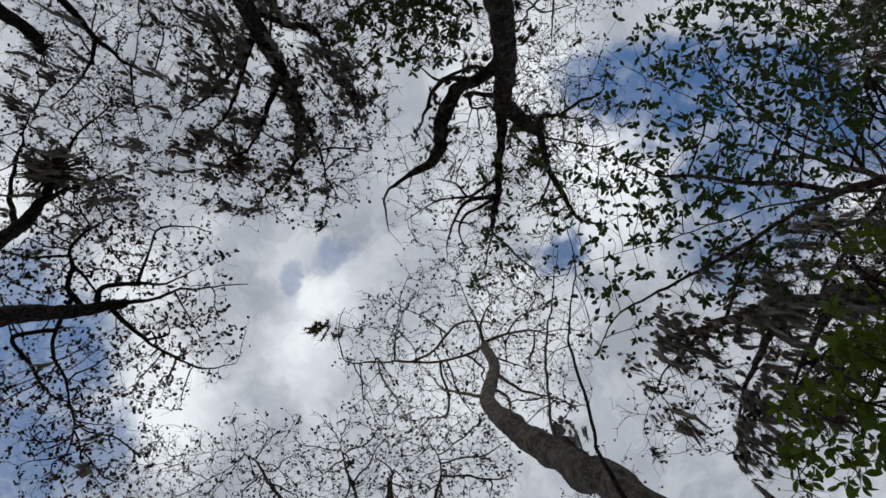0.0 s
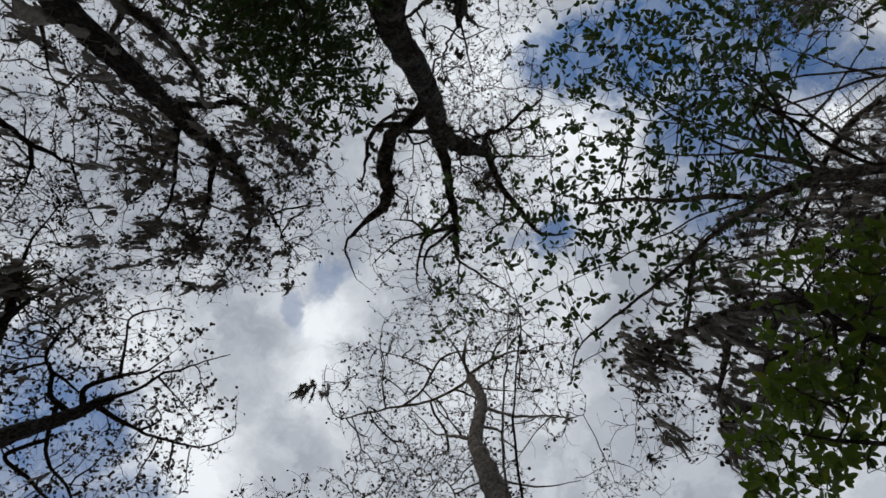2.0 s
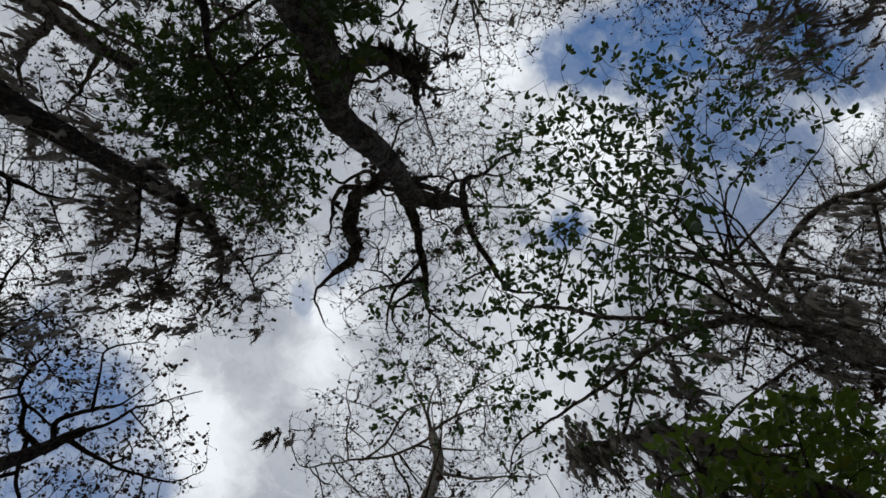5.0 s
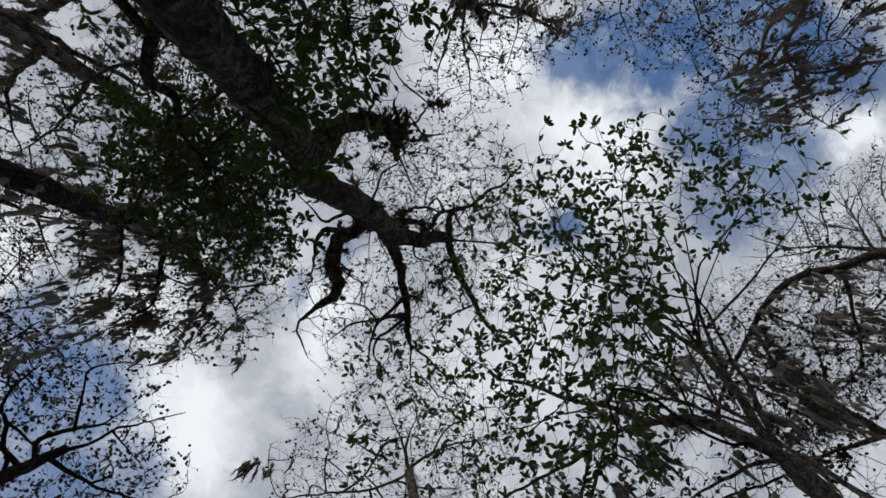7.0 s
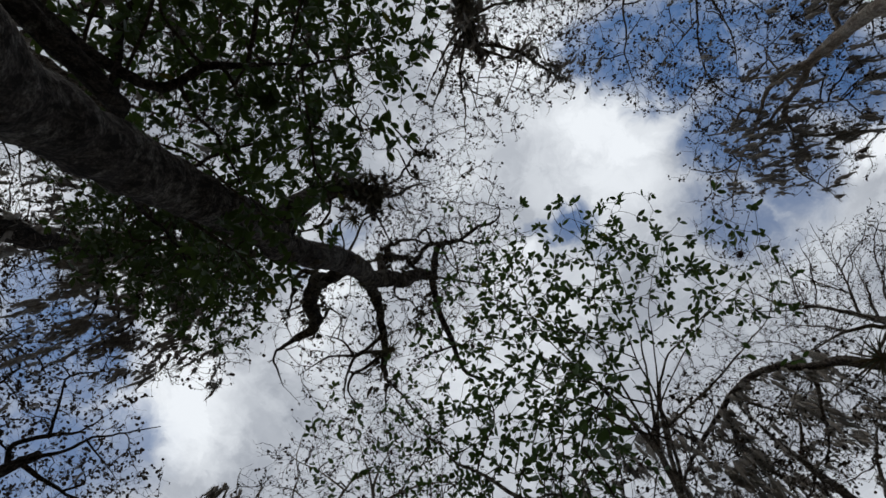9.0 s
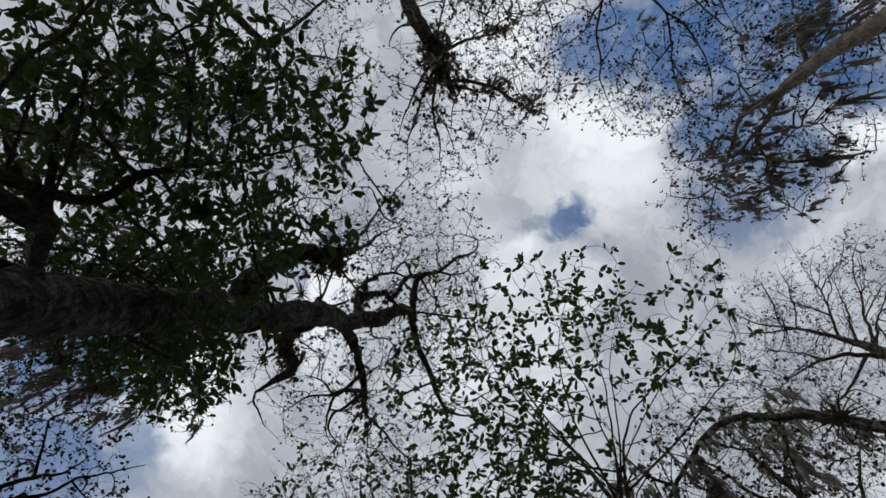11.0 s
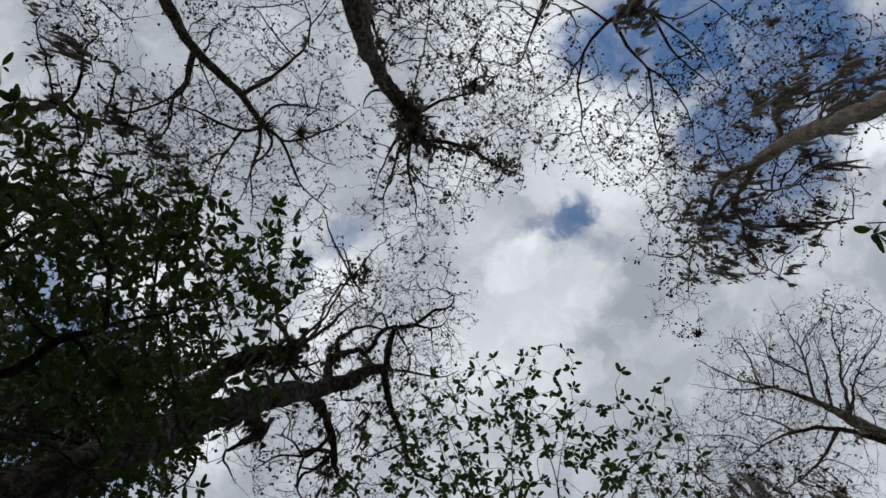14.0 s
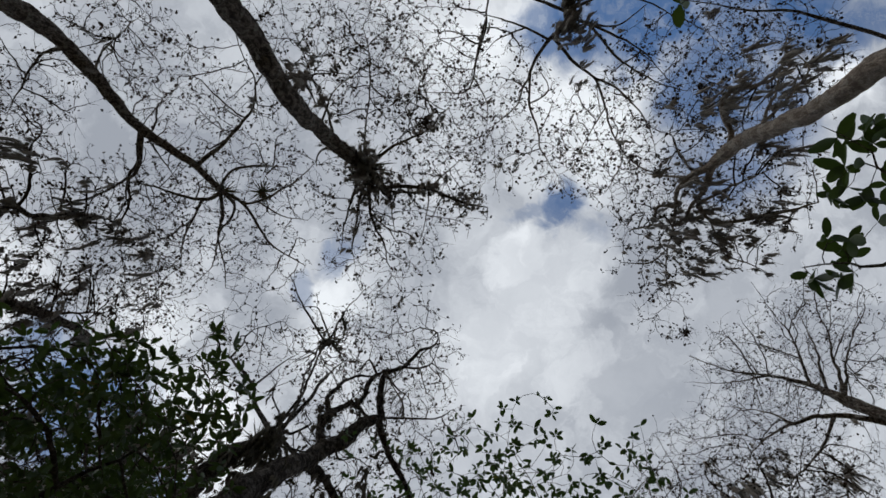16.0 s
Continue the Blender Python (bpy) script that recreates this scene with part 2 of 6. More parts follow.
# ---- mesh helpers ----
class Shell:
    """Gathers vertices and faces for one mesh."""

    def __init__(self):
        self.points, self.faces, self.smooth = [], [], True

    def tube(self, path, radii, sides, lumps=0.0, seed=0.0):
        start, count = len(self.points), len(path)
        side = None
        for k in range(count):
            a, b = path[max(k - 1, 0)], path[min(k + 1, count - 1)]
            way = (b - a)
            way = way.normalized() if way.length > 1e-7 else Vector((0, 0, 1))
            if side is None:
                side = way.orthogonal().normalized()
            side = side - way * side.dot(way)
            side = side.normalized() if side.length > 1e-5 else way.orthogonal().normalized()
            other = way.cross(side)
            for s in range(sides):
                angle = 2 * math.pi * s / sides
                out = side * math.cos(angle) + other * math.sin(angle)
                r = radii[k]
                if lumps:
                    spot = path[k] + out * r
                    r *= 1 + lumps * (noise.noise(spot * 3.1 + Vector((seed, 0, 0))) + 0.6 * noise.noise(spot * 9.0 + Vector((0, seed, 0))) + 0.45 * noise.noise(Vector((spot.x * 34, spot.y * 34, spot.z * 11))))
                self.points.append(path[k] + out * r)
        for k in range(count - 1):
            for s in range(sides):
                a, b = start + k * sides + s, start + k * sides + (s + 1) % sides
                self.faces.append((a, b, b + sides, a + sides))
        tip = len(self.points)
        self.points.append(path[-1] + (path[-1] - path[-2]) * 0.2)
        last = start + (count - 1) * sides
        for s in range(sides):
            self.faces.append((last + s, last + (s + 1) % sides, tip))

    def blade(self, shape, matrix):
        start = len(self.points)
        points, faces = shape
        self.points.extend(matrix @ p for p in points)
        self.faces.extend(tuple(start + i for i in f) for f in faces)

    def mesh(self, name, material):
        data = bpy.data.meshes.new(name)
        data.from_pydata([tuple(p) for p in self.points], [], self.faces)
        data.materials.append(material)
        data.polygons.foreach_set("use_smooth", [self.smooth] * len(data.polygons))
        data.update()
        return data


def part(name, data, parent, label="", kind=""):
    ob = new(name, data)
    ob.parent = parent
    return tagged(ob, label=label, kind=kind)


def leaf_shape(length, width, fold=0.18, droop=0.12, rows=4):
    """A pointed oval leaf along +x, folded along its midrib and bent down at the tip, with a short stalk."""
    points, faces = [Vector((-0.12 * length, 0, 0))], []
    for k in range(rows + 1):
        s = k / rows
        w = width * 0.5 * math.sin(math.pi * min(1.0, 0.05 + 0.9 * s ** 0.88)) ** 0.6
        z = -droop * length * s * s
        points += [Vector((s * length, w, z + fold * w)), Vector((s * length, 0, z)), Vector((s * length, -w, z + fold * w))]
    faces += [(0, 1, 2), (0, 2, 3)]
    for k in range(rows):
        a = 1 + 3 * k
        faces += [(a, a + 3, a + 4, a + 1), (a + 1, a + 4, a + 5, a + 2)]
    return points, faces


def bud_shape(length, width):
    """A small rounded, curled winter leaf or seed cluster."""
    rim = [Vector((0.5 * length - 0.5 * length * math.cos(a), 0.5 * width * math.sin(a), 0.14 * length * math.cos(2 * a))) for a in (0, 0.9, 2.1, 3.1416, 4.2, 5.4)]
    return [Vector((0.5 * length, 0, 0.2 * length))] + rim, [(0, k, k % 6 + 1) for k in range(1, 7)]


def turned(where, way, spin, size=1.0):
    """A pose at a place whose x axis runs along way."""
    x = way.normalized()
    y = x.orthogonal().normalized()
    z = x.cross(y)
    y, z = y * math.cos(spin) + z * math.sin(spin), z * math.cos(spin) - y * math.sin(spin)
    m = Matrix((x * size, y * size, z * size)).transposed().to_4x4()
    m.translation = where
    return m


def flow(points, step):
    """A smooth line with radii through the control points of a limb."""
    ps = [Vector(p[:3]) for p in points]
    rs = [p[3] for p in points]
    line, radii = [], []
    for k in range(len(ps) - 1):
        a, b, c, d = ps[max(k - 1, 0)], ps[k], ps[k + 1], ps[min(k + 2, len(ps) - 1)]
        count = max(2, int((c - b).length / step))
        for i in range(count):
            u = i / count
            line.append(0.5 * (2 * b + (c - a) * u + (2 * a - 5 * b + 4 * c - d) * u * u + (3 * b - a - 3 * c + d) * u ** 3))
            radii.append(rs[k] * (1 - u) + rs[k + 1] * u)
    return line + [ps[-1]], radii + [rs[-1]]


# ---- trees ----
WOOD = []


class Tree:
    """A tree drawn by its trunk and limbs, whose twigs then grow into the volumes of its crown."""

    def __init__(self, name, label, category, bark_material, seed, spacing=0.24, step=0.09):
        self.thing = tagged(new(name), label, category)
        self.bark, self.seed, self.spacing, self.step = bark_material, seed, spacing, step
        self.rng = random.Random(seed)
        self.lines, self.volumes, self.tufts = [], [], []
        WOOD.append(self)

    def limb(self, *points):
        points = [Vector(p[:3]).to_tuple() + (p[3],) for p in points]
        first = not self.lines
        if not first:
            spot = Vector(points[0][:3])
            best = min(((q - spot).length, i, j) for i, (line, _) in enumerate(self.lines) for j, q in enumerate(line))
            line, radii = self.lines[best[1]]
            if best[0] < 0.9:
                points[0] = line[best[2]].to_tuple() + (min(points[0][3] * 1.25, radii[best[2]]),)
        line, radii = flow(points, 0.045 if max(p[3] for p in points) > 0.06 else 0.07)
        sway = min(0.035, 0.5 * points[0][3] + 0.012) * (0.5 if first else 1.0)
        shift = Vector((self.seed, len(self.lines), 0))
        for k in range(1, len(line)):
            line[k] = line[k] + (noise.noise_vector(line[k] * 1.7 + shift) * 1.4 + noise.noise_vector(line[k] * 5.5 + shift) * 0.9) * sway * min(1.0, k / 10)
            if not first:
                radii[k] *= 1 - 0.4 * (k / (len(line) - 1)) ** 2
        self.lines.append((line, radii))
        big = max(radii)
        sides = 22 if big > 0.1 else 16 if big > 0.06 else 12 if big > 0.04 else 8 if big > 0.025 else 6
        if first:
            for k in range(len(line)):
                flare = max(0.0, 1 - line[k].z / 0.7)
                radii[k] *= 1 + 0.55 * flare * flare
        shell = Shell()
        if first:
            shell.tube([line[0] - Vector((0, 0, 0.08))] + line, [radii[0] * 1.05] + radii, sides, 0.16, self.seed)
        else:
            shell.tube(line, radii, sides, 0.16 if big > 0.02 else 0.1, self.seed)
        if first:
            self.trunk = part("trunk", shell.mesh("trunk", self.bark), self.thing)
        else:
            part("limb", shell.mesh("limb", self.bark), self.trunk)

    def crown(self, x, y, z, wide, high):
        self.volumes.append((x, y, z, wide, high))

    def grow(self, tip=0.0032, reach=1.3, turns=70, sag=0.0, low=None):
        """Twigs that branch towards points scattered through the crown."""
        rng = np.random.default_rng(self.seed)
        goals = []
        for x, y, z, wide, high in self.volumes:
            count = max(8, int(4.19 * wide * wide * high / self.spacing ** 3 * 0.75))
            p = rng.normal(size=(count, 3))
            p *= (rng.random(count) ** (1 / 2.6) / np.linalg.norm(p, axis=1))[:, None]
            goals.append(p * (wide, wide, high) + (x, y, z))
        goals = rng.permutation(np.concatenate(goals))
        nodes, parents, widths = [], [], []
        floor = min(v[2] - v[4] for v in self.volumes) - 0.9 if low is None else low
        for line, radii in self.lines:
            for q, r in zip(line, radii):
                if q.z > floor and r < 0.11:
                    nodes.append(q)
                    parents.append(-1)
                    widths.append(r)
        base = len(nodes)
        place = np.array(nodes)
        every = goals
        for share in (0.14, 1.0):
            goals = every[: int(len(every) * share)]
            gap = np.linalg.norm(goals[:, None] - place[None], axis=2) if len(goals) * len(place) < 4e7 else None
            if gap is None:
                near = np.array([np.linalg.norm(place - g, axis=1).argmin() for g in goals])
                dist = np.linalg.norm(goals - place[near], axis=1)
            else:
                near, dist = gap.argmin(1), gap.min(1)
            for _ in range(turns):
                keep = dist > max(self.spacing * 0.6, self.step * 1.15)
                goals, near, dist = goals[keep], near[keep], dist[keep]
                pull = dist < reach
                if not pull.any():
                    break
                used, index = np.unique(near[pull], return_inverse=True)
                way = goals[pull] - place[near[pull]]
                way /= np.linalg.norm(way, axis=1)[:, None]
                total = np.zeros((len(used), 3))
                np.add.at(total, index, way)
                total /= np.linalg.norm(total, axis=1)[:, None] + 1e-9
                back = np.array([parents[u] for u in used])
                ahead = place[used] - place[np.maximum(back, 0)]
                ahead[back < 0] = 0
                total += 0.75 * ahead / (np.linalg.norm(ahead, axis=1)[:, None] + 1e-9) + rng.normal(size=total.shape) * 0.2
                total[:, 2] -= sag
                total /= np.linalg.norm(total, axis=1)[:, None] + 1e-9
                fresh = place[used] + total * self.step * rng.uniform(0.7, 1.3, (len(used), 1))
                start = len(place)
                place = np.concatenate([place, fresh])
                parents.extend(int(u) for u in used)
                gap = np.linalg.norm(goals[:, None] - fresh[None], axis=2)
                better = gap.min(1) < dist
                near = np.where(better, gap.argmin(1) + start, near)
                dist = np.minimum(dist, gap.min(1))
        count = len(place)
        load, children = np.zeros(count), [[] for _ in range(count)]
        for k in range(count - 1, base - 1, -1):
            if not children[k]:
                load[k] = 1
            load[parents[k]] += load[k]
            children[parents[k]].append(k)
        radius = tip * np.maximum(load, 1) ** 0.55
        radius[:base] = widths
        for k in range(base, count):
            radius[k] = min(radius[k], max(radius[parents[k]], tip))
        spots = [Vector(p) for p in place]
        shell = Shell()
        self.tips, self.sprays = [], []
        stack = [(j, c) for j in range(base) for c in children[j]]
        while stack:
            at, k = stack.pop()
            path, radii = [spots[at]], [radius[k]]
            while True:
                path.append(spots[k])
                radii.append(radius[k])
                self.sprays.append((spots[k], (spots[k] - path[-2]).normalized(), radius[k]))
                if not children[k]:
                    self.tips.append((spots[k], (spots[k] - path[-2]).normalized()))
                    break
                order = sorted(children[k], key=lambda c: -load[c])
                stack.extend((k, c) for c in order[1:])
                k = order[0]
            radii[-1] *= 0.5
            shell.tube(path, radii, 5 if max(radii) > 0.012 else 4 if max(radii) > 0.007 else 3)
        self.twigs = part("crown", shell.mesh("crown", BARK_TWIG), self.thing, "crown of fine dark forking twigs", "stuff")
        return self

    def spurs(self, share=0.75, length=0.19, thick=0.0024):
        """Short straight side twigs."""
        shell, rng = Shell(), self.rng
        for spot, way, radius in list(self.sprays):
            if radius < 0.02 and rng.random() < share:
                side = Vector((rng.gauss(0, 1), rng.gauss(0, 1), rng.gauss(0.1, 0.8)))
                out = (way * 0.9 + side.normalized()).normalized()
                long = length * rng.uniform(0.3, 1.2)
                bend = Vector((rng.gauss(0, 1), rng.gauss(0, 1), rng.gauss(0, 1))) * long * 0.14
                middle, end = spot + out * long * 0.5 + bend, spot + out * long
                shell.tube([spot, middle, end], [thick * 1.3, thick, thick * 0.6], 3)
                self.tips.append((end, out))
        part("spurwood", shell.mesh("spurwood", BARK_TWIG), self.twigs, "short straight side twigs", "stuff")
        return self

    def buds(self, share=0.55, per_tip=2, size=0.055):
        """Small curled leaves and winged seeds, sparse along the twigs."""
        shell, rng = Shell(), self.rng
        for spot, way, radius in self.sprays:
            if radius < 0.007 and rng.random() < share:
                self.bud(shell, spot, way, size)
        for spot, way in self.tips:
            for _ in range(per_tip if rng.random() < 0.4 else 0):
                self.bud(shell, spot, way, size)
        part("foliage", shell.mesh("foliage", LEAF_BUD), self.twigs, "sparse small dark leaves and seeds", "stuff")

    def bud(self, shell, spot, way, size):
        rng = self.rng
        for _ in range(rng.choice((1, 1, 2, 2, 3))):
            out = way * 0.5 + Vector((rng.gauss(0, 1), rng.gauss(0, 1), rng.gauss(-0.4, 0.8)))
            s = size * rng.uniform(0.6, 1.3)
            place = spot + Vector((rng.gauss(0, 1), rng.gauss(0, 1), rng.gauss(0, 1))) * 0.02
            shell.blade(bud_shape(s, s * rng.uniform(0.6, 1.0)), turned(place, out, rng.random() * 6.28))

    def leaves(self, material, length=0.115, width=0.048, whorl=6, along=0.35, single=260, spread=1.0):
        """Broad leaves: whorls at the tips and some along the twigs. The lowest ones are single parts, the rest one mesh."""
        rng, poses = self.rng, []
        for spot, way in self.tips:
            count = max(3, int(rng.gauss(whorl, 1.2)))
            turn = rng.random() * 6.28
            side = way.orthogonal().normalized()
            other = way.cross(side)
            for k in range(count):
                angle = turn + 6.283 * k / count + rng.gauss(0, 0.25)
                out = way * rng.uniform(0.15, 0.9) / spread + side * math.cos(angle) + other * math.sin(angle) + Vector((0, 0, rng.uniform(-0.35, 0.1)))
                poses.append(self.leaf_pose(spot, out, way))
        for spot, way, radius in self.sprays:
            if radius < 0.008 and rng.random() < along:
                out = way * 0.5 + Vector((rng.gauss(0, 1), rng.gauss(0, 1), rng.gauss(-0.1, 0.5)))
                poses.append(self.leaf_pose(spot, out, way))
        poses.sort(key=lambda m: m.translation.z)
        shapes = [leaf_shape(length * a, width * b, f, d, 4) for a, b, f, d in ((1, 1, 0.2, 0.12), (0.88, 1.05, 0.1, 0.2), (1.1, 0.95, 0.3, 0.05))]
        kinds = []
        for shape in shapes:
            one = Shell()
            one.blade(shape, Matrix())
            kinds.append(one.mesh("leaf", material))
        for m in poses[:single]:
            part("leaf", kinds[rng.randrange(3)], self.twigs).matrix_basis = m
        shell = Shell()
        for m in poses[single:]:
            shell.blade(shapes[rng.randrange(3)], m)
        if shell.points:
            part("foliage", shell.mesh("foliage", material), self.twigs, "", "stuff")

    def leaf_pose(self, spot, out, way):
        rng = self.rng
        x = out.normalized()
        up = Vector((rng.gauss(0, 0.35), rng.gauss(0, 0.35), 1)) + way * 0.4
        y = up.cross(x)
        y = y.normalized() if y.length > 1e-4 else x.orthogonal().normalized()
        z = x.cross(y)
        s = rng.uniform(0.65, 1.2)
        m = Matrix((x * s, y * s, z * s)).transposed().to_4x4()
        m.translation = spot + x * 0.012
        return m

    def spots(self, count, rmin=0.006, rmax=0.045, zmin=0.0):
        """Places along the limbs for what hangs or sits on them."""
        fit = [(q, r) for line, radii in self.lines for q, r in zip(line, radii) if rmin < r < rmax and q.z > zmin]
        fit += [(q, r) for q, _, r in self.sprays if r > 0.0038 and q.z > zmin]
        found = []
        while len(found) < count:
            middle = fit[self.rng.randrange(len(fit))][0]
            near = [f for f in fit if (f[0] - middle).length < 0.3]
            found += [near[self.rng.randrange(len(near))] for _ in range(self.rng.randrange(1, 6))]
        return found[:count]


# ---- what grows on the trees ----
def moss_mesh(seed, wads, length, wide, fringe):
    """A soft hanging tuft: a few matted, lumpy wads that taper as they fall, frayed all round by fine curling strands."""
    rng, shell = random.Random(seed), Shell()
    for k in range(wads):
        spot = Vector((rng.gauss(0, wide * 0.8), rng.gauss(0, wide * 0.8), rng.uniform(-0.1, 0.02)))
        long = length * (1.0 if k == 0 else rng.uniform(0.35, 0.8))
        drift = Vector((rng.gauss(0, 0.2), rng.gauss(0, 0.2), -1))
        line, radii, steps = [spot.copy()], [0.006], 7
        for i in range(steps):
            drift = drift * 0.7 + Vector((rng.gauss(0, 0.14), rng.gauss(0, 0.14), -0.3))
            spot = spot + drift.normalized() * long / steps
            line.append(spot.copy())
            u = (i + 1) / steps
            radii.append(wide * rng.uniform(0.24, 0.5) * math.sin(math.pi * u ** 0.55) ** 0.8 + 0.0015)
        shell.tube(line, radii, 6, 0.7, seed + k * 3.7)
        for _ in range(fringe):
            u = rng.random() ** 1.1 * (steps - 0.01)
            at = line[int(u)].lerp(line[int(u) + 1], u % 1)
            out = Vector((rng.gauss(0, 1), rng.gauss(0, 1), 0)).normalized()
            at = at + out * radii[int(u)] * rng.uniform(0.5, 0.9)
            way = out * rng.uniform(0.5, 1.3) + Vector((rng.gauss(0, 0.4), rng.gauss(0, 0.4), -0.5))
            end = rng.uniform(0.035, 0.11)
            middle = at + way * end * 0.5
            shell.tube([at, middle, middle + Vector((rng.gauss(0, 0.5), rng.gauss(0, 0.5), -0.8)) * end * 0.6], [0.0030, 0.0028, 0.0012], 3)
    return np.array([tuple(p) for p in shell.points]), [tuple(f) for f in shell.faces]


MOSS_KINDS = [moss_mesh(*k) for k in ((1, 2, 0.40, 0.060, 13), (2, 3, 0.52, 0.056, 9), (3, 3, 0.70, 0.054, 10), (4, 3, 0.34, 0.072, 11), (5, 2, 0.24, 0.050, 9))]


def hang_moss(tree, spot, size, rng):
    """Notes one tuft on a tree; a tuft without a tree goes to the nearest one."""
    if tree is None:
        tree = min(WOOD, key=lambda other: min((q - spot).length for line, _ in other.lines for q in line))
    tree.tufts.append((rng.randrange(5), spot.to_tuple(), rng.random() * 6.28, size, size * rng.uniform(0.8, 1.5)))


def sleeve(tree, thinnest, thickest, gap, size, zmin=0.0):
    """Short moss that clothes the limbs of a tree all along, in patches."""
    rng = tree.rng
    for line, radii in tree.lines:
        travelled = 0.0
        for k in range(1, len(line)):
            travelled += (line[k] - line[k - 1]).length
            if travelled > gap and thinnest < radii[k] < thickest and line[k].z > zmin and noise.noise(line[k] * 1.6) > -0.15:
                travelled = 0.0
                angle = rng.random() * 6.28
                spot = line[k] + Vector((math.cos(angle) * radii[k] * 0.8, math.sin(angle) * radii[k] * 0.8, 0))
                grown = size * rng.uniform(0.5, 1.2)
                tree.tufts.append((4 if rng.random() < 0.7 else 0, spot.to_tuple(), rng.random() * 6.28, grown * 1.4, grown * rng.uniform(0.8, 1.7)))


def drape(tree):
    """All the moss of one tree as one mesh."""
    points, faces, start = [], [], 0
    for kind, spot, spin, size, drop in tree.tufts:
        base, shape = MOSS_KINDS[kind]
        c, s = math.cos(spin), math.sin(spin)
        points.append(base @ np.array([[c * size, s * size, 0], [-s * size, c * size, 0], [0, 0, drop]]) + np.array(spot))
        faces += [tuple(v + start for v in f) for f in shape]
        start += len(base)
    data = bpy.data.meshes.new("hanging_moss")
    data.from_pydata(np.concatenate(points).tolist(), [], faces)
    data.materials.append(MOSS_DARK if tree is gnarled_tree else MOSS)
    data.polygons.foreach_set("use_smooth", [True] * len(data.polygons))
    name = tree.thing.name.split(".")[0].replace("_", " ")
    tagged(new("hanging_moss", data), "soft grey moss tufts hanging from a " + name, "moss", "moss on the trees", "stuff")


def blade_mesh(length, width, rise, fall):
    """One long tapering channelled leaf of an air plant."""
    shell, rows = Shell(), 6
    for k in range(rows + 1):
        s = k / rows
        w = width * (1 - s) ** 0.8 * 0.5 + 0.0008
        x, z = length * s * (1 - 0.12 * s), length * (rise * s - fall * s * s)
        shell.points += [Vector((x, w, z + w * 0.7)), Vector((x, 0, z)), Vector((x, -w, z + w * 0.7))]
    for k in range(rows):
        a = 3 * k
        shell.faces += [(a, a + 3, a + 4, a + 1), (a + 1, a + 4, a + 5, a + 2)]
    return shell.mesh("leaf", LEAF_AIR)


AIR_BLADES = [blade_mesh(0.30, 0.026, 1.1, 0.5), blade_mesh(0.33, 0.028, 0.6, 0.75), blade_mesh(0.28, 0.024, 1.9, 0.3), blade_mesh(0.30, 0.022, 0.2, 1.1)]


def air_plant():
    rng = random.Random(77)
    plant = tagged(new("air_plant"), "spiky grey-green air plant perched on a branch", "air plant", "air plants on the trees")
    for k in range(34):
        leaf = part("leaf", AIR_BLADES[(2, 0, 0, 1, 1, 3)[k * 6 // 34]], plant)
        s = rng.uniform(0.75, 1.1)
        leaf.matrix_basis = Matrix.LocRotScale((0, 0, 0), Euler((rng.gauss(0, 0.12), rng.gauss(0, 0.12), k * 2.4 + rng.gauss(0, 0.15))), (s, s, s))
    return plant


# ---- ground ----
def ground():
    bm = bmesh.new()
    bmesh.ops.create_grid(bm, x_segments=90, y_segments=90, size=1.0)
    for v in bm.verts:
        far = max(abs(v.co.x), abs(v.co.y))
        grow = 12 * far + 1500 * far ** 6
        v.co.x, v.co.y = v.co.x * grow + 1.5, v.co.y * grow - 2
        v.co.z = noise.noise(v.co * 0.5) * 0.05 * (1 if far < 0.8 else 0)
    data = bpy.data.meshes.new("ground")
    bm.to_mesh(data)
    bm.free()
    data.materials.append(GROUND)
    tagged(new("ground", data), "brown leaf litter over dark forest soil", "ground", kind="structure")


ground()


# ---- the trees of the wood ----

gnarled_tree = Tree("gnarled_tree", "gnarled moss-grown tree with a thick dark leaning trunk", "tree", BARK_MOTTLED, 11, 0.17)
gnarled_tree.limb((0.9, -3.12, 0, 0.17), (0.76, -3.0, 2.2, 0.145), (0.53, -2.84, 3.5, 0.118), (0.47, -2.66, 4.5, 0.114), (0.5, -2.47, 5.7, 0.118), (0.4, -2.3, 6.6, 0.125), (0.42, -2.23, 7.1, 0.118), (0.58, -2.08, 8, 0.115), (0.64, -1.95, 8.8, 0.115), (0.69, -1.68, 9.7, 0.1))
gnarled_tree.limb((0.5, -2.54, 6.4, 0.092), (0.6, -2.61, 6.65, 0.082), (0.79, -2.71, 6.94, 0.076), (0.95, -2.66, 7.3, 0.078), (1.03, -2.56, 7.6, 0.066), (1, -2.45, 7.8, 0.032))
gnarled_tree.limb((0.53, -1.9, 8.6, 0.071), (0.34, -1.85, 8.95, 0.065), (0.14, -1.82, 9.16, 0.071), (-0.02, -1.5, 9.6, 0.098), (-0.14, -1.12, 10.14, 0.08), (-0.5, -0.9, 10.4, 0.035), (-0.79, -0.72, 10.66, 0.026), (-0.74, -0.22, 10.9, 0.009))
gnarled_tree.limb((0.3, -1.87, 8.9, 0.031), (-0.02, -1.9, 9.2, 0.030), (-0.25, -1.6, 9.6, 0.021), (-0.33, -1.3, 9.9, 0.010))
gnarled_tree.limb((0.68, -1.73, 9.7, 0.066), (0.72, -1.4, 10, 0.061), (0.72, -1.07, 10.33, 0.055), (0.68, -0.45, 10.71, 0.050), (0.64, -0.11, 11, 0.022), (0.51, 0.37, 11.2, 0.011))
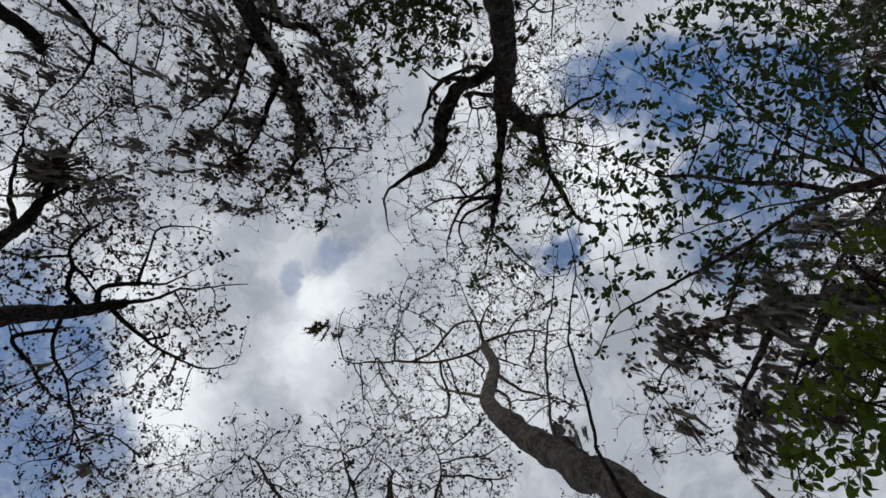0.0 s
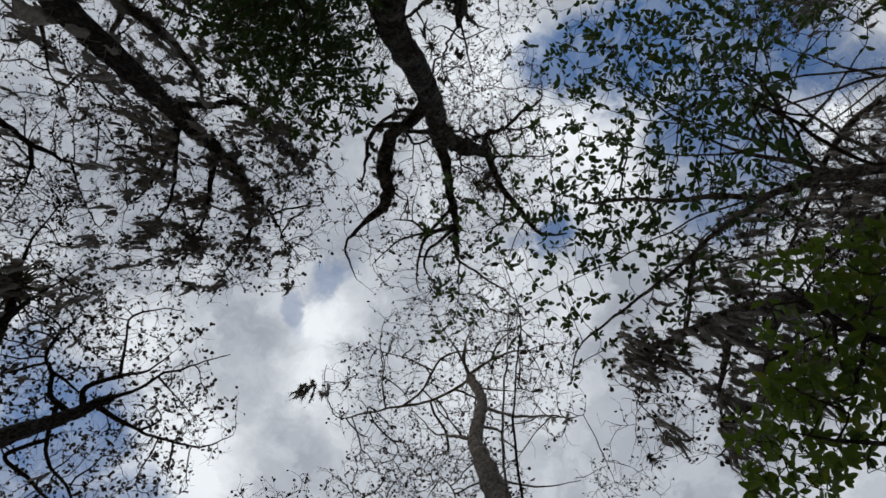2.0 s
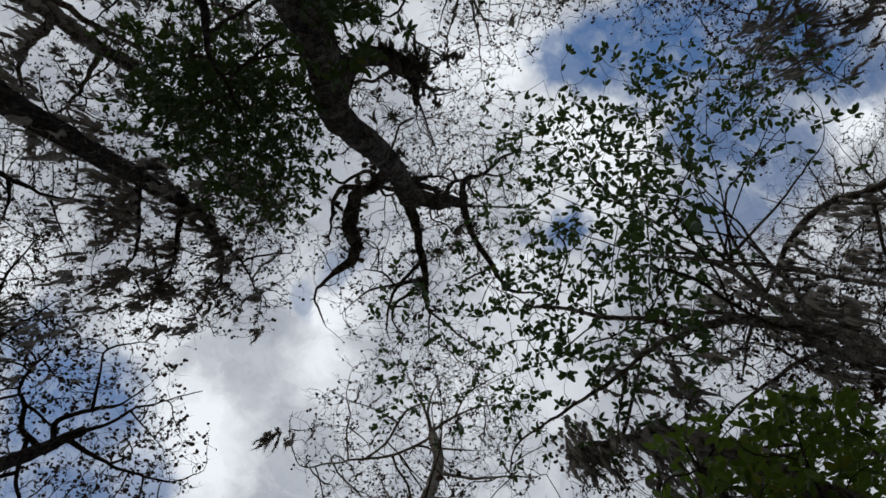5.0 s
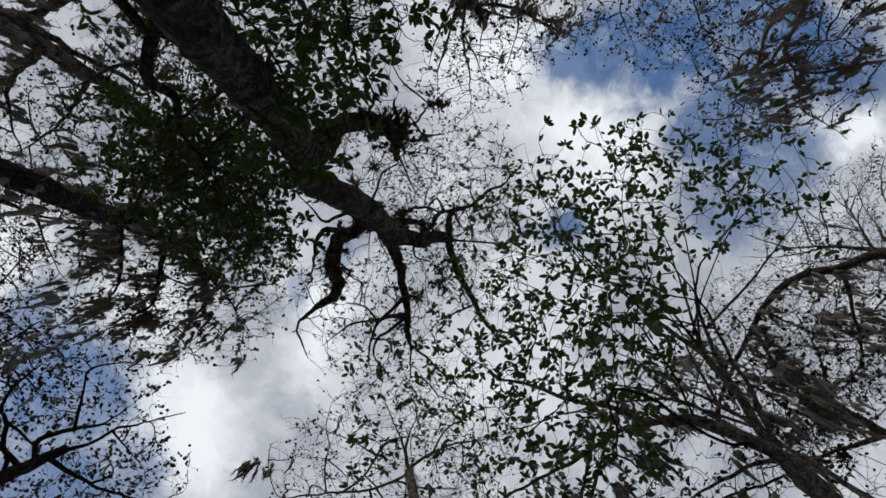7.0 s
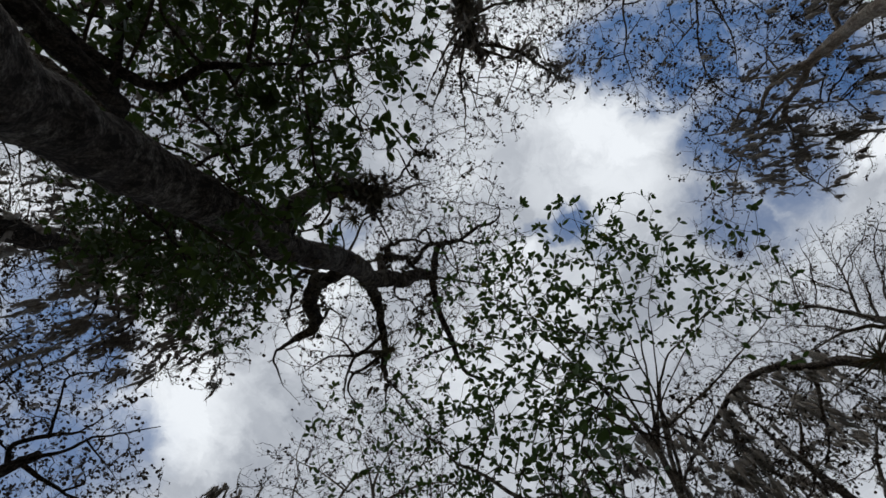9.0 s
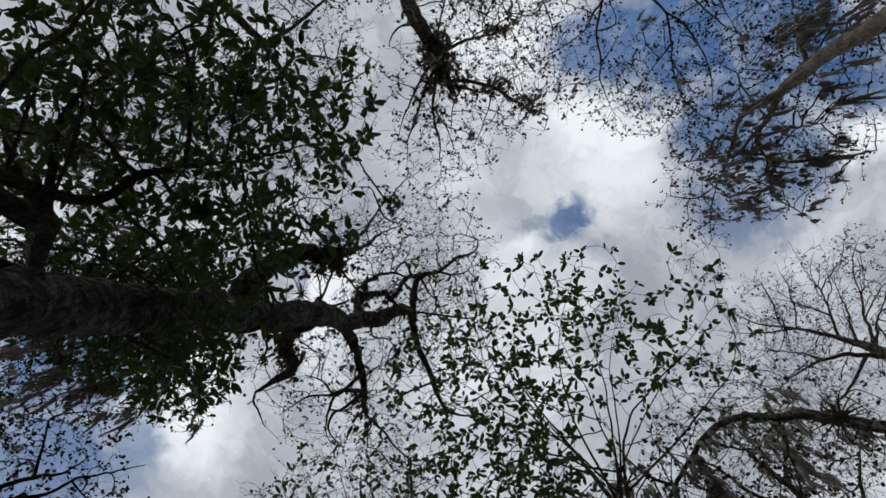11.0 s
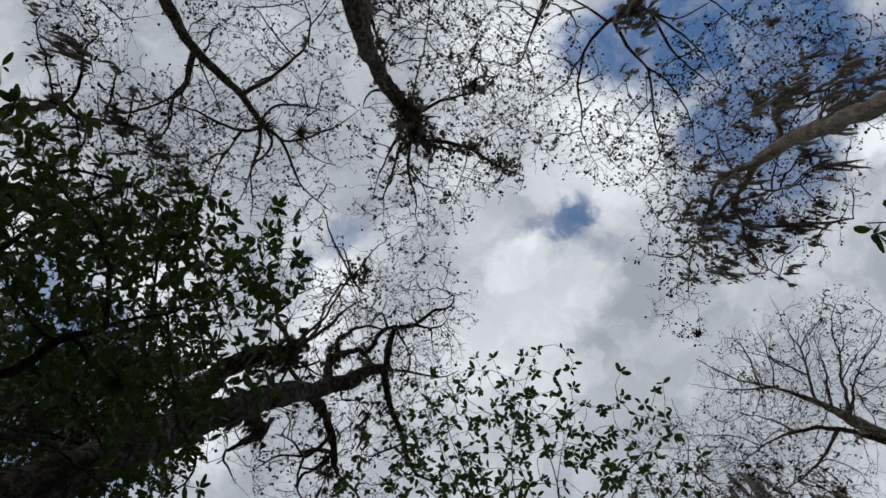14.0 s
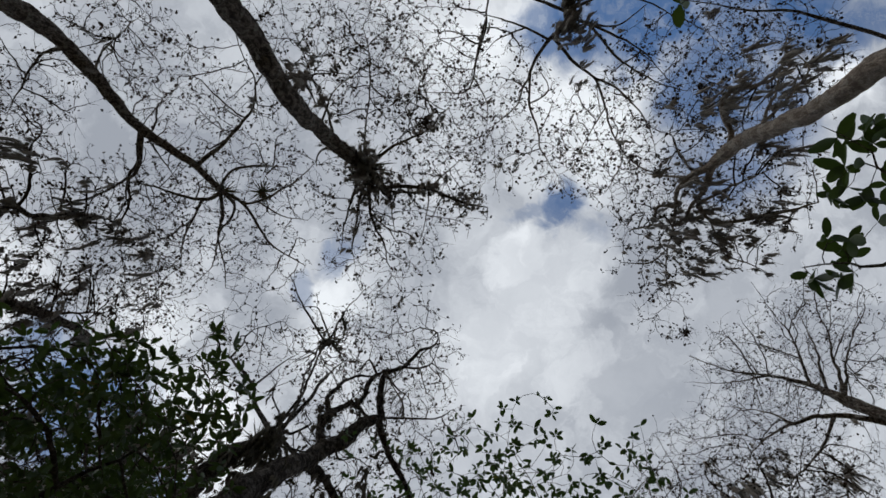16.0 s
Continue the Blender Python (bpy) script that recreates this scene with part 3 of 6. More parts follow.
gnarled_tree.limb((0.7, -0.7, 10.6, 0.024), (0.26, -0.59, 10.9, 0.029), (0.07, -0.22, 11, 0.019), (0.02, 0.15, 11.2, 0.007))
gnarled_tree.limb((0.55, -1.9, 8.8, 0.024), (0.27, -2.07, 9.3, 0.024), (-0.05, -2.01, 9.7, 0.020), (-0.23, -2.22, 10, 0.012), (-0.51, -2.53, 10.3, 0.005))
gnarled_tree.limb((0.68, -1.73, 9.70, 0.09), (0.86, -1.70, 10.00, 0.104), (1.06, -1.62, 10.50, 0.106), (1.27, -1.59, 11.00, 0.1), (1.41, -1.54, 11.30, 0.075))
gnarled_tree.limb((1.38, -1.54, 11.20, 0.061), (1.41, -1.30, 11.10, 0.050), (1.50, -0.93, 10.90, 0.046), (1.64, -0.57, 10.60, 0.038), (1.79, -0.32, 10.40, 0.031), (2.10, -0.27, 10.30, 0.017))
gnarled_tree.limb((1.41, -1.54, 11.30, 0.059), (1.42, -1.70, 11.60, 0.052), (1.45, -1.84, 11.90, 0.054), (1.52, -1.96, 12.10, 0.039), (1.79, -2.00, 12.10, 0.032), (2.15, -2.16, 12.00, 0.027), (2.38, -2.24, 11.90, 0.019), (2.44, -2.40, 11.90, 0.015), (2.23, -2.51, 12.00, 0.012))
gnarled_tree.limb((0.80, -1.77, 9.95, 0.050), (0.78, -1.87, 10.40, 0.057), (0.83, -1.91, 10.80, 0.049), (0.99, -1.86, 11.20, 0.043), (1.11, -1.72, 11.60, 0.049), (1.24, -1.85, 11.90, 0.050), (1.33, -1.96, 12.10, 0.050), (1.52, -1.94, 12.30, 0.032))
gnarled_tree.limb((1.11, -1.72, 11.60, 0.030), (1.18, -1.65, 11.40, 0.026), (1.30, -1.58, 11.20, 0.025))
gnarled_tree.limb((0.79, -1.90, 10.80, 0.032), (0.78, -2.01, 11.20, 0.032), (0.89, -2.07, 11.60, 0.030), (1.08, -2.05, 11.90, 0.027), (1.33, -1.97, 12.10, 0.023))
gnarled_tree.limb((0.62, -1.82, 9.50, 0.031), (0.44, -1.87, 9.90, 0.029), (0.32, -1.97, 10.20, 0.030), (0.38, -1.82, 10.50, 0.021), (0.58, -1.86, 10.60, 0.021))
gnarled_tree.limb((1.50, -1.96, 12.10, 0.020), (1.62, -1.69, 12.20, 0.016), (1.76, -1.52, 12.20, 0.012))
gnarled_tree.limb((1.79, -2.00, 12.10, 0.020), (2.05, -1.92, 12.10, 0.015), (2.26, -1.98, 12.00, 0.012), (2.41, -2.19, 12.00, 0.008))
gnarled_tree.limb((1.40, -2.00, 12.10, 0.020), (1.31, -2.18, 12.30, 0.016), (1.13, -2.06, 12.40, 0.012))
gnarled_tree.limb((1.04, -2.62, 7.60, 0.028), (1.08, -2.62, 7.80, 0.020), (1.10, -2.67, 8.20, 0.015), (1.01, -2.70, 9.40, 0.014), (0.97, -2.82, 10.60, 0.012), (1.05, -2.85, 11.30, 0.009), (1.31, -3.05, 11.60, 0.004))
gnarled_tree.limb((1.16, -2.61, 7.90, 0.022), (1.15, -2.64, 8.30, 0.020), (1.27, -2.73, 8.80, 0.019), (1.35, -2.76, 9.10, 0.013), (1.51, -2.79, 9.40, 0.009))
gnarled_tree.limb((1.00, -2.74, 7.60, 0.024), (0.84, -2.78, 8.00, 0.022), (0.70, -2.88, 8.50, 0.019), (0.53, -2.95, 8.90, 0.019), (0.25, -3.08, 9.40, 0.016), (0.02, -3.18, 9.80, 0.012), (-0.06, -3.37, 10.20, 0.010), (-0.05, -3.60, 10.60, 0.005))
gnarled_tree.limb((0.21, -3.12, 9.50, 0.013), (0.22, -3.16, 10.00, 0.010), (0.24, -3.26, 10.40, 0.010), (0.49, -3.21, 11.00, 0.007))
gnarled_tree.limb((0.66, -2.89, 8.60, 0.011), (0.77, -2.93, 9.20, 0.009), (0.90, -2.93, 9.80, 0.006))
gnarled_tree.limb((1.37, -2.71, 9.50, 0.014), (1.27, -2.90, 10.00, 0.013), (1.16, -3.14, 10.40, 0.013), (1.04, -3.32, 10.70, 0.010), (0.78, -3.35, 10.90, 0.007))
gnarled_tree.limb((0.72, -0.80, 10.30, 0.021), (0.43, -0.72, 10.40, 0.024), (0.29, -0.66, 10.50, 0.021), (0.17, -0.85, 10.60, 0.018), (-0.07, -0.91, 10.70, 0.011))
gnarled_tree.limb((0.29, -0.66, 10.50, 0.017), (-0.09, -0.62, 10.70, 0.014), (-0.55, -0.37, 10.90, 0.007))
gnarled_tree.limb((0.70, -0.54, 10.30, 0.021), (0.45, -0.51, 10.40, 0.021), (0.28, -0.42, 10.50, 0.022), (0.19, -0.22, 10.50, 0.018), (0.26, -0.00, 10.60, 0.011))
gnarled_tree.limb((0.92, -1.54, 10.20, 0.016), (0.92, -1.41, 10.30, 0.013), (1.08, -1.31, 10.50, 0.010), (1.24, -1.09, 10.60, 0.007))
gnarled_tree.limb((1.77, -1.44, 11.20, 0.014), (2.15, -1.39, 11.20, 0.014), (2.43, -1.45, 11.20, 0.007))
gnarled_tree.limb((0.66, -2.13, 8.30, 0.018), (0.72, -2.23, 8.50, 0.015), (0.77, -2.41, 8.80, 0.016), (0.96, -2.54, 9.00, 0.011))
gnarled_tree.limb((1.07, -2.67, 7.40, 0.014), (1.19, -2.76, 8.00, 0.012), (1.39, -3.08, 9.00, 0.011), (1.66, -3.35, 9.80, 0.008), (1.99, -3.52, 10.40, 0.004))
gnarled_tree.limb((1.03, -2.45, 7.70, 0.009), (1.07, -2.26, 8.20, 0.010), (1.12, -2.10, 8.60, 0.005))
gnarled_tree.limb((1.39, -3.08, 9.00, 0.011), (1.14, -3.47, 9.60, 0.013), (0.96, -3.88, 10.00, 0.006))
gnarled_tree.crown(0.69, -1.17, 10.6, 1, 0.5)
gnarled_tree.crown(-0.22, -1.11, 10.5, 0.6, 0.4)
gnarled_tree.crown(0.1, -0.67, 10.8, 1, 0.4)
gnarled_tree.crown(0.85, 0.34, 10.8, 0.7, 0.4)
gnarled_tree.crown(1.45, -2.17, 11.6, 0.9, 0.5)
gnarled_tree.crown(1.67, -2.18, 11.8, 1.1, 0.6)
gnarled_tree.crown(0.86, -2.8, 11, 0.7, 0.5)
gnarled_tree.crown(-0.03, -3.05, 10.5, 0.8, 0.5)
gnarled_tree.crown(1.81, -1.04, 12, 0.8, 0.5)
gnarled_tree.crown(0.9, -1.45, 10.5, 0.8, 0.4)
gnarled_tree.grow(0.0038).spurs()
gnarled_tree.buds(0.14, 1, 0.04)

bent_tree = Tree("bent_tree", "slender grey-barked tree with a bent trunk and bare twigs", "tree", BARK_ASH, 12, 0.165)
bent_tree.limb((0.85, 0.5, 0, 0.1), (0.66, 0.54, 2, 0.075), (0.5, 0.63, 3.5, 0.066), (0.46, 0.71, 4, 0.066), (0.44, 0.93, 5, 0.072), (0.4, 1.2, 6.4, 0.078), (0.37, 1.36, 7.3, 0.076), (0.36, 1.38, 8, 0.072), (0.53, 1.34, 9.2, 0.064), (0.47, 1.21, 10, 0.055))
bent_tree.limb((0.47, 1.23, 10.00, 0.018), (0.29, 1.34, 10.10, 0.018), (-0.09, 1.45, 10.20, 0.017), (-0.53, 1.46, 10.30, 0.017), (-0.91, 1.49, 10.40, 0.014), (-1.30, 1.51, 10.50, 0.012), (-1.42, 1.32, 10.50, 0.009), (-1.44, 1.00, 10.60, 0.010), (-1.36, 0.78, 10.60, 0.006))
bent_tree.limb((-0.47, 1.46, 10.30, 0.014), (-0.17, 1.36, 10.50, 0.017), (-0.00, 1.17, 10.60, 0.019), (0.21, 1.02, 10.70, 0.019), (0.49, 1.03, 10.80, 0.012), (0.75, 1.13, 10.90, 0.006))
bent_tree.limb((-0.66, 1.44, 10.35, 0.014), (-0.69, 1.17, 10.50, 0.012), (-0.61, 0.93, 10.60, 0.009), (-0.63, 0.67, 10.70, 0.010), (-0.49, 0.36, 10.80, 0.006))
bent_tree.limb((-0.00, 1.17, 10.60, 0.012), (-0.30, 0.95, 10.70, 0.009), (-0.61, 0.80, 10.80, 0.010), (-0.85, 0.62, 10.80, 0.006))
bent_tree.limb((0.49, 1.19, 10.00, 0.022), (0.43, 1.04, 10.30, 0.018), (0.50, 0.88, 10.50, 0.014), (0.66, 0.71, 10.70, 0.009), (0.95, 0.53, 10.80, 0.006))
bent_tree.limb((0.47, 1.19, 10.00, 0.020), (0.39, 0.97, 10.40, 0.014), (0.26, 0.67, 10.70, 0.009), (0.14, 0.38, 10.90, 0.006))
bent_tree.limb((0.51, 1.15, 10.00, 0.018), (0.77, 1.13, 10.30, 0.016), (1.09, 1.13, 10.50, 0.014), (1.42, 1.22, 10.70, 0.010), (1.61, 1.35, 10.80, 0.006))
bent_tree.limb((0.81, 1.11, 10.30, 0.014), (0.95, 0.94, 10.50, 0.012), (1.20, 0.87, 10.70, 0.010), (1.55, 0.78, 10.90, 0.006))
bent_tree.limb((0.54, 1.23, 9.60, 0.012), (0.75, 1.41, 9.80, 0.011), (1.06, 1.53, 10.00, 0.006))
bent_tree.limb((0.48, 1.35, 8.40, 0.015), (0.62, 1.57, 8.70, 0.014), (0.67, 1.76, 8.90, 0.012), (0.79, 1.91, 9.00, 0.010), (0.73, 2.09, 9.10, 0.008))
bent_tree.limb((0.44, 1.24, 6.60, 0.010), (0.54, 1.41, 6.80, 0.010), (0.81, 1.59, 7.00, 0.008), (1.15, 1.66, 7.20, 0.004))
bent_tree.limb((-0.63, 1.10, 10.50, 0.009), (-0.44, 1.32, 10.50, 0.009), (-0.43, 1.47, 10.50, 0.006))
bent_tree.limb((0.51, 1.3, 9, 0.022), (0.92, 1.7, 9.6, 0.016), (1.8, 2.1, 10.3, 0.009))
bent_tree.limb((0.29, 1.57, 8, 0.018), (-0.03, 1.54, 9, 0.013), (-0.33, 1.44, 9.8, 0.007))
bent_tree.limb((0.46, 0.78, 4.4, 0.012), (0.43, 0.70, 4.60, 0.007), (0.46, 0.63, 4.80, 0.007), (0.52, 0.55, 5.20, 0.008), (0.57, 0.46, 5.60, 0.007), (0.66, 0.31, 6.00, 0.008), (0.74, 0.16, 6.40, 0.006), (0.87, -0.05, 6.80, 0.004))
bent_tree.limb((1.8, 2.1, 10.3, 0.009), (2, 2.7, 10.6, 0.008), (2.1, 3.2, 10.7, 0.006), (2.2, 3.5, 10.8, 0.003))
bent_tree.limb((2.1, 3.2, 10.7, 0.006), (1.85, 3.3, 10.8, 0.004), (1.7, 3.5, 10.9, 0.003))
bent_tree.limb((2, 2.9, 10.6, 0.006), (2.4, 3.1, 10.8, 0.004), (2.55, 3.4, 10.9, 0.003))
bent_tree.crown(1.9, 3.3, 10.8, 0.45, 0.35)
bent_tree.crown(2.15, 3.2, 10.8, 0.45, 0.35)
bent_tree.crown(2.3, 3.4, 10.7, 0.45, 0.35)
bent_tree.crown(2.1, 3.5, 10.7, 0.5, 0.35)
bent_tree.crown(0.31, 1.04, 10.9, 1.2, 0.6)
bent_tree.crown(-0.79, 1.26, 10.9, 0.8, 0.5)
bent_tree.crown(1.2, 1.4, 10.6, 0.9, 0.5)
bent_tree.crown(-0.7, 1.9, 10.6, 0.7, 0.4)
bent_tree.crown(0.41, 2.07, 10.3, 0.6, 0.3)
bent_tree.crown(1.23, 1.96, 10.4, 0.6, 0.3)
bent_tree.grow(0.0035).spurs()
bent_tree.buds(0.14, 1, 0.04)

forked_tree = Tree("maple_tree", "tall dark-stemmed maple with sparse small leaves", "tree", BARK_DARK, 13, 0.17)
forked_tree.limb((-5.3, 0.75, 0, 0.19), (-5.25, 0.75, 5, 0.162), (-5.31, 0.72, 9.6, 0.119), (-5.29, 0.82, 10.9, 0.1), (-4.94, 0.78, 12, 0.071))
forked_tree.limb((-5.58, 0.80, 11.40, 0.042), (-5.53, 0.53, 11.50, 0.038), (-5.56, 0.19, 11.70, 0.038), (-5.62, -0.06, 11.80, 0.034), (-5.51, -0.31, 12.00, 0.029), (-5.17, -0.53, 12.20, 0.015))
forked_tree.limb((-5.26, 0.78, 11.60, 0.042), (-5.17, 0.59, 11.70, 0.042), (-4.97, 0.49, 11.80, 0.038), (-4.67, 0.49, 12.00, 0.033), (-4.35, 0.52, 12.10, 0.024), (-3.91, 0.34, 12.20, 0.009))
forked_tree.limb((-4.71, 0.48, 12.00, 0.024), (-4.63, 0.14, 12.10, 0.024), (-4.56, -0.21, 12.20, 0.019), (-4.43, -0.34, 12.20, 0.019), (-3.98, -0.35, 12.30, 0.014), (-3.67, -0.28, 12.30, 0.009))
forked_tree.limb((-4.93, 0.79, 11.80, 0.033), (-4.55, 0.74, 11.90, 0.028), (-4.15, 0.63, 12.00, 0.023), (-3.82, 0.61, 12.10, 0.019), (-3.40, 0.56, 12.10, 0.014), (-3.06, 0.53, 12.20, 0.009))
forked_tree.limb((-5.06, 0.88, 11.70, 0.042), (-4.77, 1.15, 11.80, 0.033), (-4.57, 1.36, 11.90, 0.028), (-4.27, 1.58, 12.00, 0.024), (-3.87, 1.83, 12.10, 0.019), (-3.29, 1.77, 12.20, 0.009))
forked_tree.limb((-5.54, 0.18, 11.70, 0.029), (-5.38, 0.37, 11.70, 0.024), (-5.18, 0.64, 11.70, 0.019))
forked_tree.limb((-4.15, 0.63, 12.00, 0.019), (-4.03, 0.99, 12.10, 0.014), (-3.88, 1.33, 12.20, 0.009))
forked_tree.limb((-4.57, 1.36, 11.90, 0.019), (-4.26, 1.28, 12.00, 0.014), (-4.38, 1.02, 12.10, 0.009))
forked_tree.limb((-5.71, 0.92, 11.30, 0.033), (-5.78, 1.34, 11.50, 0.029), (-5.68, 1.97, 11.70, 0.024), (-5.72, 2.71, 11.90, 0.020), (-5.97, 3.35, 12.00, 0.010))
forked_tree.limb((-6.10, 0.96, 11.20, 0.038), (-6.31, 1.23, 11.40, 0.034), (-6.12, 1.69, 11.60, 0.030), (-5.99, 2.16, 11.80, 0.020), (-5.59, 2.39, 12.00, 0.010))
forked_tree.crown(-4.31, 0.33, 12.2, 1, 0.4)
forked_tree.crown(-3.9, 1.4, 12.2, 0.8, 0.4)
forked_tree.crown(-5.31, -0.04, 12.1, 1, 0.5)
forked_tree.crown(-5.69, -0.75, 12.2, 0.9, 0.5)
forked_tree.crown(-4.92, 1.54, 12.1, 1, 0.5)
forked_tree.crown(-5.91, 2.09, 11.5, 1, 0.5)
forked_tree.crown(-5.4, 2.96, 11.6, 1.1, 0.5)
forked_tree.crown(-6.1, 0.26, 11.5, 0.9, 0.5)
forked_tree.crown(-4.45, 2.19, 12.2, 0.5, 0.3)
forked_tree.grow(0.0036).spurs()
forked_tree.buds(0.45, 1, 0.058)

perch_tree = Tree("maple_tree", "tall maple carrying an air plant and hanging moss", "tree", BARK_DARK, 14, 0.18)
perch_tree.limb((-5.36, 0.23, 0, 0.15), (-5.06, 0.33, 6.5, 0.12), (-5.36, 0.11, 8.6, 0.1), (-5.28, -0.18, 9.6, 0.085), (-5.36, -0.48, 10.3, 0.075), (-5.37, -0.84, 10.8, 0.055))
perch_tree.limb((-5.51, -0.93, 10.9, 0.04), (-5.33, -1.61, 11.4, 0.025), (-4.98, -2.26, 11.9, 0.012))
perch_tree.limb((-5.46, -0.61, 10.6, 0.04), (-5.29, -0.95, 11.3, 0.025), (-4.83, -1.23, 11.8, 0.012))
perch_tree.limb((-5.39, -0.34, 10, 0.04), (-5.75, -0.91, 10.6, 0.03), (-5.96, -2.02, 11.4, 0.015))
perch_tree.crown(-5.27, -1.47, 11.6, 1.1, 0.5)
perch_tree.crown(-5.6, -2.34, 11.8, 1, 0.5)
perch_tree.crown(-4.8, -0.99, 12, 0.8, 0.4)
perch_tree.crown(-5.9, -1.62, 11.4, 0.9, 0.5)
perch_tree.grow(0.0035).spurs()
perch_tree.buds(0.31, 1, 0.048)

edge_tree = Tree("maple_tree", "tall maple with long thin arching branches", "tree", BARK_DARK, 15, 0.2)
edge_tree.limb((-6.6, -4, 0, 0.18), (-6.5, -3.9, 6, 0.14), (-5.57, -3.09, 10.2, 0.09), (-5.66, -2.86, 11.2, 0.06))
edge_tree.limb((-6.5, -3.95, 8.6, 0.06), (-6.1, -4.3, 9.6, 0.06), (-5.21, -3.49, 11, 0.06), (-5.01, -3.09, 11.5, 0.05), (-4.71, -2.81, 11.9, 0.03), (-4.23, -2.57, 12.2, 0.012))
edge_tree.limb((-5.01, -3.09, 11.5, 0.035), (-5.39, -2.7, 11.9, 0.02), (-6.08, -2.25, 12.2, 0.01))
edge_tree.limb((-4.71, -2.81, 11.9, 0.025), (-4.82, -2.16, 12.3, 0.012), (-4.73, -1.74, 12.5, 0.008))
edge_tree.crown(-5.18, -2.97, 12, 1.1, 0.5)
edge_tree.crown(-5.96, -3.21, 11.6, 0.9, 0.5)
edge_tree.crown(-4.95, -2.09, 12.4, 0.7, 0.4)
edge_tree.crown(-4.76, -2.83, 12, 1.2, 0.5)
edge_tree.grow(0.0035).spurs()
edge_tree.buds(0.29, 1, 0.042)

mossy_tree = Tree("cypress_tree", "tall straight cypress thickly hung with grey moss", "tree", BARK_DARK, 16, 0.165)
mossy_tree.limb((-1.7, -3.4, 0, 0.168), (-1.75, -3.1, 3.5, 0.134), (-1.85, -2.68, 6.5, 0.101), (-1.86, -2.45, 7.6, 0.092), (-1.9, -2.28, 8.7, 0.084), (-1.9, -2, 10, 0.063), (-1.95, -1.6, 10.7, 0.042), (-2.17, -0.97, 11.2, 0.017))
mossy_tree.limb((-1.83, -2.26, 8, 0.037), (-1.66, -2.42, 8.8, 0.034), (-1.48, -2.56, 9.6, 0.03), (-1.31, -2.16, 10.2, 0.022), (-1.1, -1.91, 10.8, 0.011))
mossy_tree.limb((-1.72, -1.8, 9.5, 0.034), (-2.41, -1.4, 10.2, 0.022), (-3.03, -0.99, 10.6, 0.011))
mossy_tree.limb((-1.79, -2.11, 8.5, 0.034), (-2.57, -1.97, 9.4, 0.022), (-3.25, -1.72, 10, 0.011))
mossy_tree.limb((-1.7, -1.7, 9.8, 0.03), (-1.64, -1.3, 10.5, 0.019), (-1.58, -0.72, 11, 0.009))
mossy_tree.limb((-1.97, -1.36, 10.5, 0.022), (-2.37, -0.87, 10.9, 0.015), (-2.78, -0.5, 11.2, 0.009))
mossy_tree.limb((-1.84, -1.99, 8.6, 0.03), (-2.57, -1.65, 9.6, 0.019), (-3.2, -1.27, 10.2, 0.009))
mossy_tree.crown(-1.92, -1.11, 11, 0.9, 0.5)
mossy_tree.crown(-2.68, -1.03, 10.9, 0.8, 0.4)
mossy_tree.crown(-2.81, -1.8, 10.4, 0.9, 0.5)
mossy_tree.crown(-1.38, -1.96, 10.6, 0.8, 0.5)
mossy_tree.crown(-3.27, -1.17, 10.6, 0.6, 0.4)
mossy_tree.crown(-1.56, -2.33, 10, 0.8, 0.4)
mossy_tree.crown(-1.32, -1.35, 11.2, 0.6, 0.3)
mossy_tree.crown(-2.83, -1.17, 10.6, 0.8, 0.4)
mossy_tree.crown(-1.64, -1.06, 10.9, 0.7, 0.4)
mossy_tree.crown(-2.84, -2.7, 9.8, 0.6, 0.4)
mossy_tree.crown(-1.76, -2.51, 9.5, 0.6, 0.4)
mossy_tree.crown(-1.09, -2.5, 9.8, 0.6, 0.4)
mossy_tree.crown(-1.63, -2.09, 10.2, 0.6, 0.4)
mossy_tree.crown(-0.97, -1.99, 10.5, 0.5, 0.3)
mossy_tree.grow(0.0035).spurs()
mossy_tree.buds(0.24, 1, 0.042)

far_mossy_tree = Tree("cypress_tree", "slender cypress with moss along its drooping limbs", "tree", BARK_GREY, 17, 0.17)
far_mossy_tree.limb((-3.3, -5, 0, 0.18), (-3.2, -5, 6, 0.14), (-3.02, -4.56, 9.6, 0.1), (-2.94, -4.38, 10.6, 0.085), (-2.67, -4.06, 11.2, 0.07), (-2.5, -3.62, 11.8, 0.035))
far_mossy_tree.limb((-2.94, -4.38, 10.6, 0.04), (-3.63, -4.06, 11.2, 0.03), (-4.5, -3.75, 11.6, 0.015))
far_mossy_tree.limb((-3.08, -4.55, 9.7, 0.05), (-3.88, -4.37, 10.4, 0.04), (-4.23, -3.81, 10.9, 0.02))
far_mossy_tree.limb((-2.47, -3.59, 11.7, 0.03), (-2.61, -3.07, 12, 0.015))
far_mossy_tree.limb((-3.1, -5, 9.2, 0.05), (-2.47, -5.49, 10.5, 0.045), (-2.31, -5.35, 10.9, 0.04), (-1.85, -5.27, 11.3, 0.02), (-1.42, -5, 11.6, 0.01))
far_mossy_tree.limb((-3.15, -5, 8.6, 0.045), (-2.47, -4.32, 10, 0.035), (-2.2, -4.12, 10.4, 0.03), (-1.73, -3.91, 10.8, 0.012))
far_mossy_tree.crown(-3.48, -4.08, 11.4, 1, 0.5)
far_mossy_tree.crown(-2.85, -3.61, 11.8, 0.8, 0.4)
far_mossy_tree.crown(-4.25, -3.99, 11, 1, 0.5)
far_mossy_tree.crown(-2.06, -5.17, 11.2, 0.9, 0.5)
far_mossy_tree.crown(-1.57, -4.39, 11.4, 0.8, 0.5)
far_mossy_tree.crown(-2.44, -4.66, 10.8, 0.8, 0.5)
